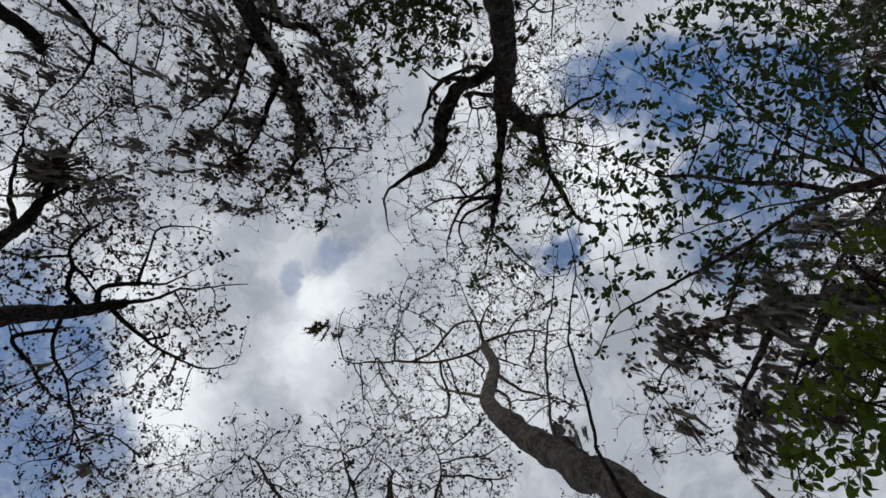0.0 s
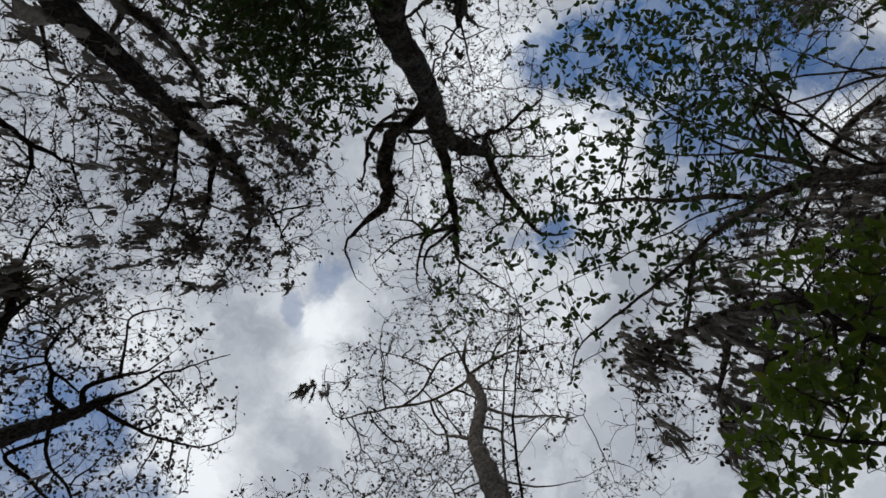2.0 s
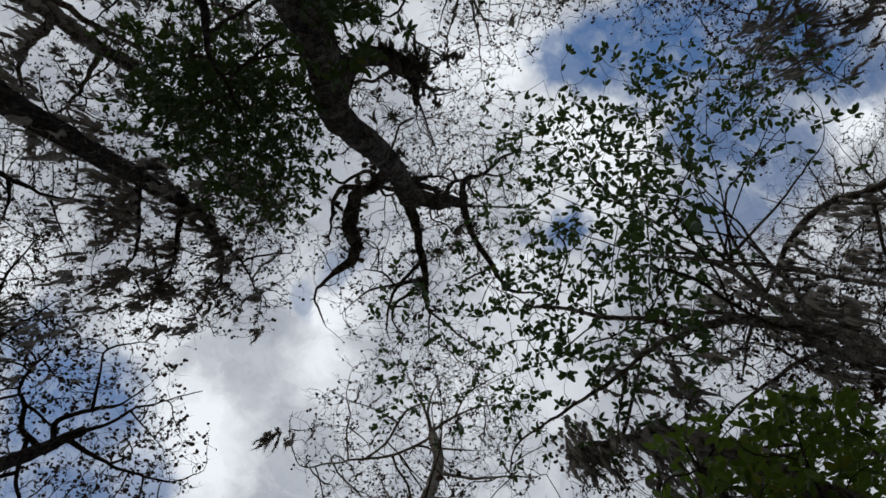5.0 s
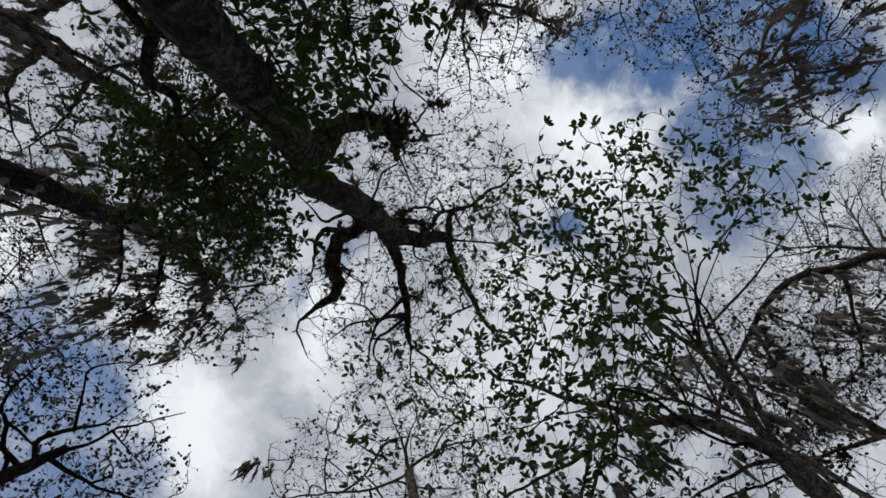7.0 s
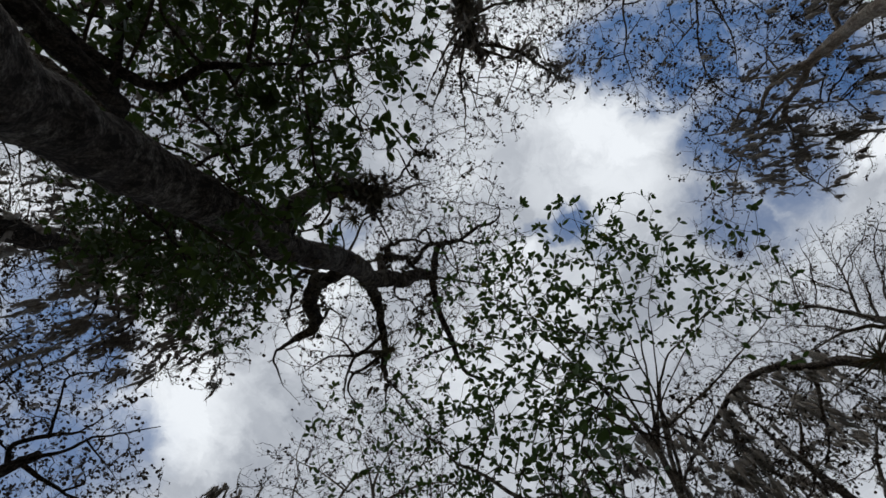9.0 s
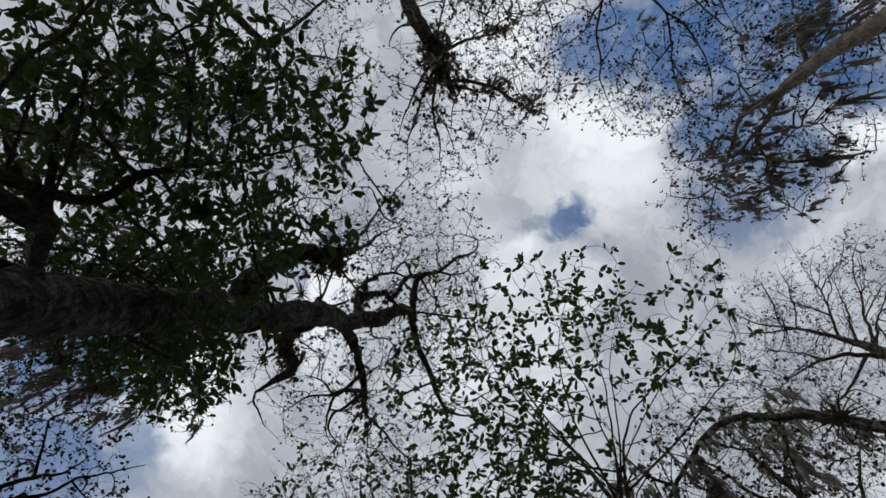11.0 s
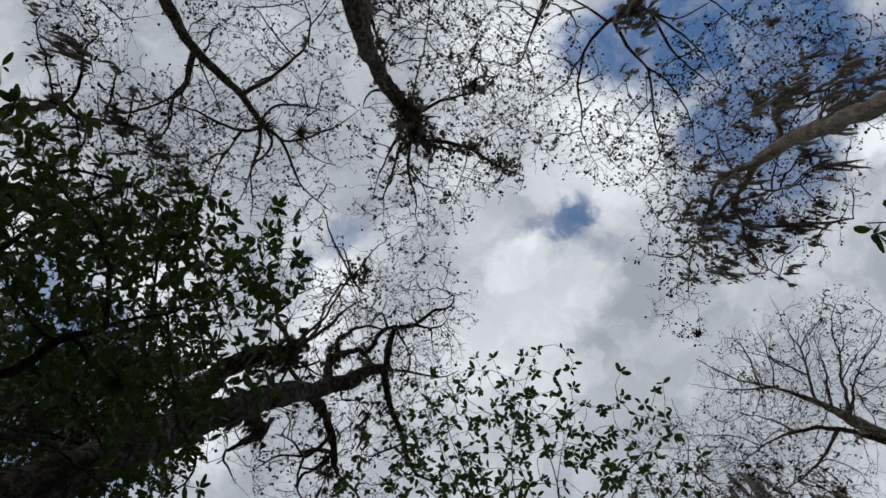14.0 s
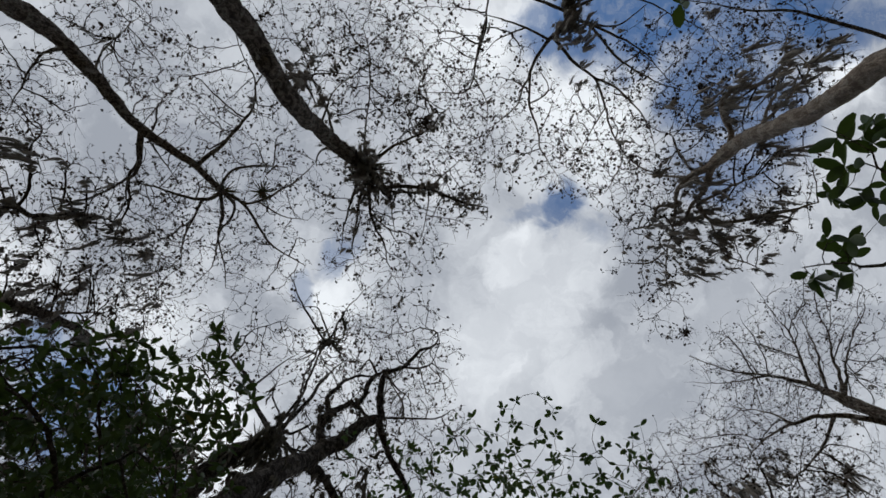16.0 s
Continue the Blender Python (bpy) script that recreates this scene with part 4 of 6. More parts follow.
far_mossy_tree.crown(-1.51, -3.72, 11.4, 0.6, 0.4)
far_mossy_tree.crown(-1.86, -5.65, 10.8, 0.7, 0.4)
far_mossy_tree.crown(-1.39, -5.32, 11.2, 0.7, 0.4)
far_mossy_tree.crown(-2.33, -6.32, 11, 0.7, 0.4)
far_mossy_tree.crown(-1.67, -4.21, 10.4, 0.7, 0.4)
far_mossy_tree.crown(-1.14, -4.52, 11.6, 0.5, 0.3)
far_mossy_tree.grow(0.0035).spurs()
far_mossy_tree.buds(0.14, 1, 0.042)

star_tree = Tree("ash_tree", "tall leaning ash with limbs spreading like a star", "tree", BARK_GREY, 18, 0.155)
star_tree.limb((-1.6, -8.2, 0, 0.167), (-1.5, -8, 5, 0.137), (-1.18, -7.51, 9.4, 0.11), (-1.11, -7.23, 10.5, 0.095), (-0.9, -6.3, 11.5, 0.065), (-0.44, -5.68, 11.9, 0.053), (-0.19, -5.21, 12.2, 0.038))
star_tree.limb((-0.88, -6.21, 11.5, 0.030), (-1.11, -5.84, 11.7, 0.030), (-1.44, -5.59, 11.9, 0.025), (-1.57, -5.29, 12, 0.013))
star_tree.limb((-1.1, -7.26, 10.5, 0.027), (-1.82, -7.33, 11, 0.019), (-2.58, -6.89, 11.4, 0.009))
star_tree.limb((-1.09, -6.98, 10.9, 0.019), (-0.98, -7.45, 11.4, 0.013), (-0.54, -7.99, 12, 0.007))
star_tree.limb((-0.16, -5.28, 12.20, 0.045), (-0.33, -5.19, 12.30, 0.030), (-0.59, -5.19, 12.40, 0.026), (-1.00, -5.39, 12.50, 0.020), (-1.47, -5.64, 12.60, 0.016), (-1.96, -5.80, 12.70, 0.009))
star_tree.limb((-0.59, -5.19, 12.40, 0.022), (-0.78, -5.01, 12.50, 0.019), (-1.15, -4.65, 12.70, 0.016), (-1.32, -4.29, 12.80, 0.011))
star_tree.limb((-0.27, -5.24, 12.30, 0.026), (-0.36, -4.89, 12.50, 0.022), (-0.54, -4.64, 12.60, 0.019), (-0.78, -4.24, 12.80, 0.011), (-1.08, -4.01, 12.90, 0.009))
star_tree.limb((-0.16, -5.24, 12.30, 0.026), (-0.17, -4.99, 12.50, 0.022), (-0.31, -4.80, 12.60, 0.019), (-0.57, -4.62, 12.70, 0.020), (-0.66, -4.22, 12.80, 0.016), (-0.74, -3.77, 12.90, 0.009))
star_tree.limb((-0.10, -5.23, 12.20, 0.030), (-0.01, -4.99, 12.40, 0.026), (0.11, -4.53, 12.60, 0.022), (0.21, -4.24, 12.80, 0.019), (0.56, -3.83, 12.90, 0.011))
star_tree.limb((-0.17, -5.35, 12.20, 0.022), (-0.02, -5.52, 12.40, 0.022), (0.37, -5.49, 12.60, 0.019), (0.72, -5.38, 12.80, 0.011))
star_tree.limb((-0.10, -5.09, 12.30, 0.026), (0.06, -4.97, 12.40, 0.022), (0.31, -4.98, 12.40, 0.022), (0.58, -5.05, 12.50, 0.019), (0.90, -5.15, 12.60, 0.015), (1.22, -5.39, 12.80, 0.007))
star_tree.limb((-0.33, -5.75, 12.00, 0.030), (-0.05, -5.90, 12.20, 0.030), (0.27, -6.14, 12.40, 0.026), (0.53, -6.38, 12.50, 0.022), (0.57, -6.81, 12.70, 0.016), (0.46, -7.41, 12.90, 0.013), (0.45, -7.98, 13.00, 0.009))
star_tree.limb((0.55, -6.77, 12.70, 0.016), (0.82, -7.08, 12.90, 0.011), (1.06, -7.52, 13.00, 0.009))
star_tree.limb((-0.86, -6.23, 11.50, 0.033), (-1.05, -6.08, 11.70, 0.030), (-1.16, -5.89, 11.80, 0.030), (-1.45, -5.73, 12.00, 0.026), (-1.56, -5.46, 12.10, 0.022), (-1.78, -5.19, 12.20, 0.019), (-2.12, -4.79, 12.40, 0.011))
star_tree.limb((-1.42, -5.76, 12.00, 0.022), (-1.89, -5.64, 12.20, 0.022), (-2.34, -5.61, 12.30, 0.020), (-2.96, -5.66, 12.50, 0.013))
star_tree.limb((-0.88, -6.24, 11.60, 0.015), (-0.91, -6.05, 11.90, 0.015), (-0.83, -5.47, 12.30, 0.007))
star_tree.limb((0.24, -4.98, 12.40, 0.015), (0.50, -4.67, 12.60, 0.011), (0.84, -4.52, 12.80, 0.007))
star_tree.crown(0.12, -5.89, 12.8, 1, 0.5)
star_tree.crown(-1.06, -4.7, 12.9, 1, 0.5)
star_tree.crown(-0.17, -4.28, 13, 0.9, 0.4)
star_tree.crown(-1.24, -5.38, 12.4, 0.9, 0.5)
star_tree.crown(-0.56, -6.95, 12.2, 0.9, 0.5)
star_tree.crown(-1.02, -7.72, 11.8, 0.9, 0.5)
star_tree.crown(0.71, -5.11, 13, 0.6, 0.4)
star_tree.crown(-1.83, -4.16, 12.6, 0.8, 0.4)
star_tree.crown(-2.27, -7.13, 11.4, 0.9, 0.5)
star_tree.grow(0.0035).spurs()
star_tree.buds(0.20, 1, 0.042)

plain_tree = Tree("ash_tree", "straight grey ash with an air plant below its crown", "tree", BARK_GREY, 19, 0.15)
plain_tree.limb((1.9, -6.6, 0, 0.153), (1.82, -6.3, 4, 0.111), (1.8, -5.85, 7, 0.089), (1.82, -5.63, 7.5, 0.089), (1.82, -5.42, 8.2, 0.089), (1.83, -5.33, 9.5, 0.089), (2, -5.06, 10.2, 0.093), (2.1, -4.95, 10.7, 0.085), (2.29, -4.49, 11.2, 0.034))
plain_tree.limb((1.9, -5.2, 9.9, 0.017), (1.74, -6.12, 10.8, 0.011), (1.51, -7.06, 11.6, 0.007))
plain_tree.limb((1.83, -5.33, 9.4, 0.014), (2.08, -5.93, 10.2, 0.008), (2.68, -6.31, 11, 0.004))
plain_tree.limb((2.11, -4.83, 10.70, 0.036), (2.06, -4.61, 10.90, 0.027), (2.00, -4.33, 11.10, 0.019), (1.99, -3.94, 11.40, 0.017), (2.00, -3.54, 11.60, 0.008))
plain_tree.limb((2.05, -4.82, 10.70, 0.023), (1.86, -4.48, 11.00, 0.019), (1.63, -4.05, 11.30, 0.014), (1.56, -3.68, 11.60, 0.006))
plain_tree.limb((1.98, -4.86, 10.70, 0.021), (1.78, -4.59, 11.00, 0.016), (1.60, -4.28, 11.20, 0.014), (1.44, -3.95, 11.40, 0.006))
plain_tree.limb((2.15, -4.63, 10.80, 0.024), (2.42, -4.53, 11.00, 0.019), (2.76, -4.49, 11.20, 0.016), (3.02, -4.60, 11.40, 0.014), (3.39, -4.81, 11.70, 0.006))
plain_tree.limb((2.23, -4.69, 10.80, 0.026), (2.55, -4.58, 10.90, 0.027), (2.87, -4.45, 11.00, 0.024), (3.22, -4.22, 11.00, 0.024), (3.54, -4.06, 11.10, 0.013))
plain_tree.limb((2.30, -4.95, 10.70, 0.023), (2.51, -5.13, 10.90, 0.019), (2.96, -5.24, 11.20, 0.017), (3.21, -5.43, 11.40, 0.017), (3.40, -5.56, 11.60, 0.008))
plain_tree.limb((2.15, -5.12, 10.70, 0.015), (2.21, -5.41, 10.90, 0.013), (2.34, -5.86, 11.20, 0.011), (2.47, -6.56, 11.60, 0.012), (2.47, -7.01, 11.80, 0.006))
plain_tree.limb((1.89, -5.19, 10.00, 0.020), (1.66, -5.22, 10.30, 0.015), (1.51, -5.09, 10.60, 0.008))
plain_tree.limb((1.78, -5.52, 8.10, 0.023), (1.87, -5.73, 8.60, 0.029), (1.89, -5.71, 9.00, 0.022), (1.88, -5.60, 9.20, 0.013))
plain_tree.limb((2.00, -4.33, 11.10, 0.013), (2.16, -4.03, 11.40, 0.011), (2.23, -3.77, 11.60, 0.006))
plain_tree.limb((2.88, -4.49, 11.20, 0.011), (2.76, -4.25, 11.40, 0.008), (2.52, -3.80, 11.70, 0.006))
plain_tree.limb((1.89, -5.58, 7.70, 0.016), (1.94, -5.84, 9.00, 0.013), (2.10, -6.03, 10.00, 0.010), (2.31, -6.09, 11.00, 0.006))
plain_tree.limb((2.42, -4.53, 11.00, 0.013), (2.26, -4.33, 11.30, 0.011), (2.22, -4.02, 11.60, 0.006))
plain_tree.crown(2.45, -4.22, 11.4, 0.9, 0.5)
plain_tree.crown(1.78, -3.88, 11.6, 0.7, 0.4)
plain_tree.crown(3.16, -4.45, 11.5, 0.7, 0.4)
plain_tree.crown(1.81, -4.69, 11, 0.6, 0.4)
plain_tree.crown(3.16, -5.47, 11.8, 0.9, 0.5)
plain_tree.crown(1.88, -6.76, 11.4, 1.1, 0.5)
plain_tree.crown(2.5, -6.2, 11, 0.9, 0.5)
plain_tree.crown(1.94, -3.31, 11.9, 0.5, 0.3)
plain_tree.grow(0.0035).spurs()
plain_tree.buds(0.20, 1, 0.042)

pale_tree = Tree("cypress_tree", "pale brown cypress trunk leaning under mossy twigs", "tree", BARK_PALE, 20, 0.155)
pale_tree.limb((6.2, -5, 0, 0.148), (6.15, -4.75, 3.5, 0.109), (6.1, -4.5, 6, 0.092), (6.07, -4.32, 6.95, 0.086), (6.08, -4.2, 7.8, 0.082), (6.2, -4.12, 9, 0.082), (6.26, -4.06, 9.6, 0.078), (6.22, -3.93, 10.0, 0.062))
pale_tree.limb((6.15, -4.1, 8.9, 0.014), (7.53, -4.7, 10, 0.014), (7.65, -5.08, 10.6, 0.010), (7.2, -5.21, 11, 0.006))
pale_tree.limb((6.26, -4.03, 9.40, 0.062), (6.22, -3.94, 9.90, 0.058), (6.08, -3.84, 10.30, 0.049), (5.98, -3.74, 10.60, 0.038), (5.96, -3.55, 10.90, 0.029), (6.00, -3.27, 11.20, 0.023), (5.91, -2.84, 11.50, 0.014))
pale_tree.limb((6.24, -3.82, 10.00, 0.050), (6.22, -3.67, 10.40, 0.040), (6.23, -3.54, 10.70, 0.032), (6.30, -3.34, 10.90, 0.030), (6.42, -3.09, 11.00, 0.020), (6.53, -2.71, 11.20, 0.010))
pale_tree.limb((6.25, -3.53, 10.70, 0.026), (6.14, -3.40, 10.90, 0.026), (6.10, -3.26, 11.00, 0.016))
pale_tree.limb((6.44, -3.20, 11.00, 0.023), (6.73, -3.07, 11.00, 0.023), (7.06, -3.06, 10.90, 0.027), (7.39, -3.08, 10.80, 0.027), (7.71, -3.09, 10.70, 0.014))
pale_tree.limb((6.32, -3.47, 10.80, 0.019), (6.88, -3.52, 11.20, 0.017), (7.48, -3.59, 11.60, 0.014), (7.96, -3.61, 11.90, 0.007))
pale_tree.limb((6.33, -4.03, 9.60, 0.034), (6.40, -4.25, 9.80, 0.032), (6.44, -4.50, 10.00, 0.033), (6.70, -4.73, 10.20, 0.034), (6.97, -4.72, 10.40, 0.029), (7.29, -4.77, 10.60, 0.026), (7.71, -4.89, 10.80, 0.017), (8.28, -4.95, 11.00, 0.010))
pale_tree.limb((6.14, -3.69, 10.50, 0.018), (6.27, -4.14, 11.20, 0.017), (6.34, -4.47, 11.60, 0.010))
pale_tree.limb((5.95, -3.43, 11.00, 0.019), (5.82, -3.50, 11.20, 0.020), (5.74, -3.27, 11.40, 0.017), (5.50, -3.26, 11.70, 0.010))
pale_tree.limb((5.91, -2.84, 11.50, 0.017), (5.67, -2.70, 11.70, 0.014), (5.32, -2.78, 11.90, 0.007))
pale_tree.limb((5.92, -2.91, 11.50, 0.017), (5.92, -2.48, 11.80, 0.014), (5.96, -2.02, 12.00, 0.007))
pale_tree.limb((6.52, -2.91, 11.10, 0.014), (6.64, -2.60, 11.30, 0.014), (7.05, -2.33, 11.40, 0.010), (7.26, -2.13, 11.40, 0.007))
pale_tree.limb((6.20, -4.23, 8.60, 0.020), (6.77, -4.52, 9.40, 0.017), (7.38, -4.89, 10.20, 0.016), (7.85, -5.38, 10.80, 0.010))
pale_tree.limb((6.06, -3.79, 10.40, 0.018), (5.93, -3.89, 10.90, 0.013), (5.77, -4.03, 11.40, 0.006))
pale_tree.crown(5.94, -2.76, 11.9, 0.8, 0.4)
pale_tree.crown(6.72, -3, 11.6, 0.8, 0.4)
pale_tree.crown(5.65, -3.76, 11.6, 0.7, 0.4)
pale_tree.crown(7.28, -2.95, 11.4, 0.6, 0.3)
pale_tree.crown(5.96, -1.72, 12.4, 0.5, 0.3)
pale_tree.crown(7.04, -4.49, 11, 0.9, 0.5)
pale_tree.crown(7.46, -3.47, 11.2, 0.8, 0.4)
pale_tree.crown(7.91, -4.96, 11, 0.9, 0.5)
pale_tree.crown(6.59, -4.25, 11.4, 0.8, 0.4)
pale_tree.grow(0.0035).spurs()
pale_tree.buds(0.25, 1, 0.042)

high_tree = Tree("maple_tree", "high maple with long hanging dark branches", "tree", BARK_GREY, 21, 0.16)
high_tree.limb((5.8, -7.6, 0, 0.18), (5.8, -7.5, 6, 0.153), (5.7, -7.1, 9.5, 0.126), (5.39, -6.7, 11.2, 0.099), (5.4, -6.35, 11.9, 0.081))
high_tree.limb((5.44, -6.4, 11.8, 0.023), (6.38, -5.91, 12.4, 0.016), (7.02, -5.23, 12.9, 0.007))
high_tree.limb((5.34, -6.51, 11.8, 0.023), (4.53, -7.16, 12.2, 0.019), (4.22, -6.66, 12.6, 0.016), (3.86, -6.02, 13, 0.009), (3.47, -5.96, 13.2, 0.004))
high_tree.limb((5.39, -6.46, 11.7, 0.021), (6.31, -6.64, 12.2, 0.016), (7.37, -6.07, 12.6, 0.009), (8.02, -5.54, 12.9, 0.004))
high_tree.limb((5.22, -6.26, 11.90, 0.038), (4.97, -6.15, 12.00, 0.027), (4.73, -5.85, 12.20, 0.022), (4.55, -5.60, 12.40, 0.017), (4.41, -5.40, 12.60, 0.014), (3.94, -5.24, 12.80, 0.006))
high_tree.limb((4.73, -5.85, 12.20, 0.019), (4.66, -5.43, 12.50, 0.017), (4.70, -5.08, 12.60, 0.017), (4.70, -4.75, 12.80, 0.014), (4.78, -4.53, 12.90, 0.012), (4.91, -4.22, 13.00, 0.006))
high_tree.limb((5.18, -6.11, 12.00, 0.027), (5.36, -5.81, 12.10, 0.022), (5.64, -5.53, 12.20, 0.020), (5.74, -5.12, 12.40, 0.017), (5.83, -4.74, 12.60, 0.017), (5.97, -4.33, 12.80, 0.015), (5.81, -4.05, 12.90, 0.012), (5.57, -3.79, 13.00, 0.006))
high_tree.limb((5.64, -5.53, 12.20, 0.017), (5.97, -5.32, 12.30, 0.017), (6.22, -5.03, 12.50, 0.014), (6.46, -4.65, 12.70, 0.012), (6.51, -4.18, 12.90, 0.006))
high_tree.limb((5.63, -6.04, 12.00, 0.019), (6.10, -5.69, 12.20, 0.017), (6.54, -5.33, 12.40, 0.014), (7.09, -5.04, 12.60, 0.009))
high_tree.limb((5.54, -6.21, 11.90, 0.019), (5.98, -6.22, 12.10, 0.017), (6.31, -6.26, 12.20, 0.014), (6.71, -6.45, 12.40, 0.012))
high_tree.limb((5.03, -6.24, 12.00, 0.019), (4.79, -6.49, 12.10, 0.017), (4.54, -6.69, 12.20, 0.014), (4.21, -6.91, 12.40, 0.009))
high_tree.limb((4.79, -6.47, 12.10, 0.014), (4.43, -6.46, 12.30, 0.011), (4.16, -6.34, 12.50, 0.006))
high_tree.limb((4.23, -6.92, 12.60, 0.023), (4.12, -6.51, 12.80, 0.020), (3.96, -6.13, 13.00, 0.017), (3.77, -5.91, 13.00, 0.015), (3.44, -6.01, 13.10, 0.012), (3.08, -6.13, 13.20, 0.006))
high_tree.limb((3.96, -6.13, 13.00, 0.012), (4.08, -5.67, 13.10, 0.009), (3.99, -5.33, 13.20, 0.006))
high_tree.limb((5.97, -4.33, 12.80, 0.012), (6.33, -3.98, 12.90, 0.012), (6.81, -3.82, 13.00, 0.009))
high_tree.limb((5.74, -5.12, 12.40, 0.011), (5.58, -4.86, 12.70, 0.009), (5.33, -4.52, 13.00, 0.006))
high_tree.crown(4.82, -4.95, 13, 1, 0.4)
high_tree.crown(5.91, -4.77, 13, 1, 0.4)
high_tree.crown(4.31, -5.98, 12.9, 0.9, 0.4)
high_tree.crown(6.85, -5.44, 12.8, 1, 0.5)
high_tree.crown(6.46, -3.99, 13.2, 0.7, 0.3)
high_tree.crown(5.16, -4.22, 13.2, 0.6, 0.3)
high_tree.crown(3.82, -5.02, 13.2, 0.7, 0.3)
high_tree.crown(7.87, -5.86, 12.6, 1, 0.5)
high_tree.crown(3.41, -6.86, 12.6, 0.9, 0.4)
high_tree.grow(0.0036).spurs()
high_tree.buds(0.24, 1, 0.047)

brown_tree = Tree("cypress_tree", "brown cypress with a dense crown of fine bare twigs", "tree", BARK_GREY, 22, 0.15)
brown_tree.limb((7.9, -0.4, 0, 0.136), (7.8, -0.4, 5, 0.102), (7.59, -0.42, 10, 0.078), (7.46, -0.49, 10.8, 0.058), (7.46, -0.49, 11.43, 0.034), (7.14, -0.56, 12, 0.02), (6.79, -0.59, 12.6, 0.012), (6.35, -0.85, 13, 0.005))
brown_tree.limb((7.46, -0.49, 11.43, 0.022), (7.73, -0.94, 12.3, 0.015), (7.74, -1.23, 12.7, 0.009), (7.61, -1.8, 13, 0.004))
brown_tree.limb((7.42, -0.5, 11, 0.022), (8, -0.8, 12.2, 0.015), (8.19, -1.2, 12.8, 0.006))
brown_tree.limb((7.54, -0.43, 10.7, 0.026), (8.17, -0.88, 12, 0.015), (8.61, -1.31, 12.6, 0.006))
brown_tree.limb((7.54, -0.43, 10.7, 0.022), (8.28, -0.72, 11.8, 0.015), (9.01, -1.15, 12.4, 0.006))
brown_tree.limb((7.14, -0.56, 12, 0.015), (6.68, -0.46, 12.4, 0.009), (6.11, -0.52, 12.8, 0.004))
brown_tree.limb((7.49, -0.56, 12, 0.011), (7.32, -0.89, 12.6, 0.007), (6.78, -1.04, 13, 0.003))
brown_tree.limb((7.38, -0.38, 9.7, 0.037), (7, -0.57, 10, 0.03), (6.52, -0.55, 10.1, 0.022), (6.33, -0.11, 10.8, 0.011), (6.21, 0.45, 11.4, 0.004))
brown_tree.limb((6.52, -0.55, 10.1, 0.015), (6.47, -0.49, 11, 0.009), (6.22, -0.36, 11.8, 0.004))
brown_tree.limb((7, -0.57, 10, 0.022), (6.94, 0.05, 10.5, 0.019), (6.7, 0.66, 11, 0.007))
brown_tree.crown(7.39, -0.9, 12, 0.9, 0.5)
brown_tree.crown(6.67, -0.81, 12, 0.7, 0.4)
brown_tree.crown(8.16, -1.24, 12, 0.8, 0.5)
brown_tree.crown(6.83, -0.22, 11.2, 0.9, 0.5)
brown_tree.crown(8.03, -0.7, 11.4, 0.8, 0.5)
brown_tree.crown(6.13, 0.02, 11.2, 0.9, 0.5)
brown_tree.crown(7.07, 0.43, 10.6, 0.8, 0.5)
brown_tree.crown(5.24, 0.05, 11, 0.7, 0.4)
brown_tree.grow(0.0027).spurs()
brown_tree.buds(0.07, 1, 0.032)

tangle_tree = Tree("tangled_tree", "small crooked tree with tangled twigs and olive leaves", "tree", BARK_GREY, 31, 0.18)
tangle_tree.limb((6.3, -1.35, 0, 0.075), (5.9, -1.3, 4, 0.061), (4.73, -1.07, 6.6, 0.041), (4.5, -0.96, 7.1, 0.034), (4.18, -0.75, 7.6, 0.031), (3.94, 0.24, 8.4, 0.02), (3.9, 0.83, 8.8, 0.01))
tangle_tree.limb((3.99, 0.04, 8.2, 0.015), (3.56, -0.28, 8, 0.011), (3.42, -0.59, 8.6, 0.005))
tangle_tree.limb((4.06, -0.38, 7.9, 0.018), (4.43, 0.12, 8.2, 0.013), (5.01, 0.38, 8.5, 0.006))
tangle_tree.limb((4.31, -0.68, 7.9, 0.012), (4.82, -0.18, 8.4, 0.01), (5.66, 0.11, 8.8, 0.005))
tangle_tree.limb((4.5, -0.96, 7.1, 0.018), (4.98, -0.02, 7.8, 0.013), (4.73, 0.6, 8.2, 0.007))
tangle_tree.crown(4.22, -0.17, 8.2, 0.7, 0.4)
tangle_tree.crown(4.76, 0.19, 8, 0.8, 0.4)
tangle_tree.crown(5.67, -0.07, 8.6, 0.7, 0.4)
tangle_tree.crown(3.66, 0.01, 8.2, 0.6, 0.3)
tangle_tree.crown(5.45, -0.44, 8.6, 0.6, 0.3)
tangle_tree.crown(4.35, -0.05, 8.4, 0.7, 0.3)
tangle_tree.crown(5.29, 0.13, 8.6, 0.8, 0.4)
tangle_tree.crown(5.99, 0.2, 8.6, 0.6, 0.4)
tangle_tree.crown(3.15, 0.16, 7.8, 0.5, 0.3)
tangle_tree.crown(4.1, 0.37, 7.6, 0.6, 0.4)
tangle_tree.grow(0.003).spurs()
tangle_tree.buds(0.20, 1, 0.042)

drooping_tree = Tree("cypress_tree", "drooping cypress whose twigs are matted with grey-brown moss", "tree", BARK_GREY, 33, 0.2)
drooping_tree.limb((8.6, 3.2, 0, 0.16), (8.3, 3, 6, 0.13), (7.3, 2.25, 10.2, 0.085), (6.7, 1.75, 11.5, 0.05), (6.3, 1.3, 12.1, 0.03))
drooping_tree.limb((6.9, 1.9, 11.1, 0.04), (6.2, 1.8, 11.6, 0.03), (5.6, 1.35, 11.9, 0.022), (4.9, 1.15, 12.1, 0.01))
drooping_tree.limb((7.2, 2.15, 10.5, 0.04), (7.6, 1.6, 11.4, 0.028), (8, 1.1, 12, 0.012))
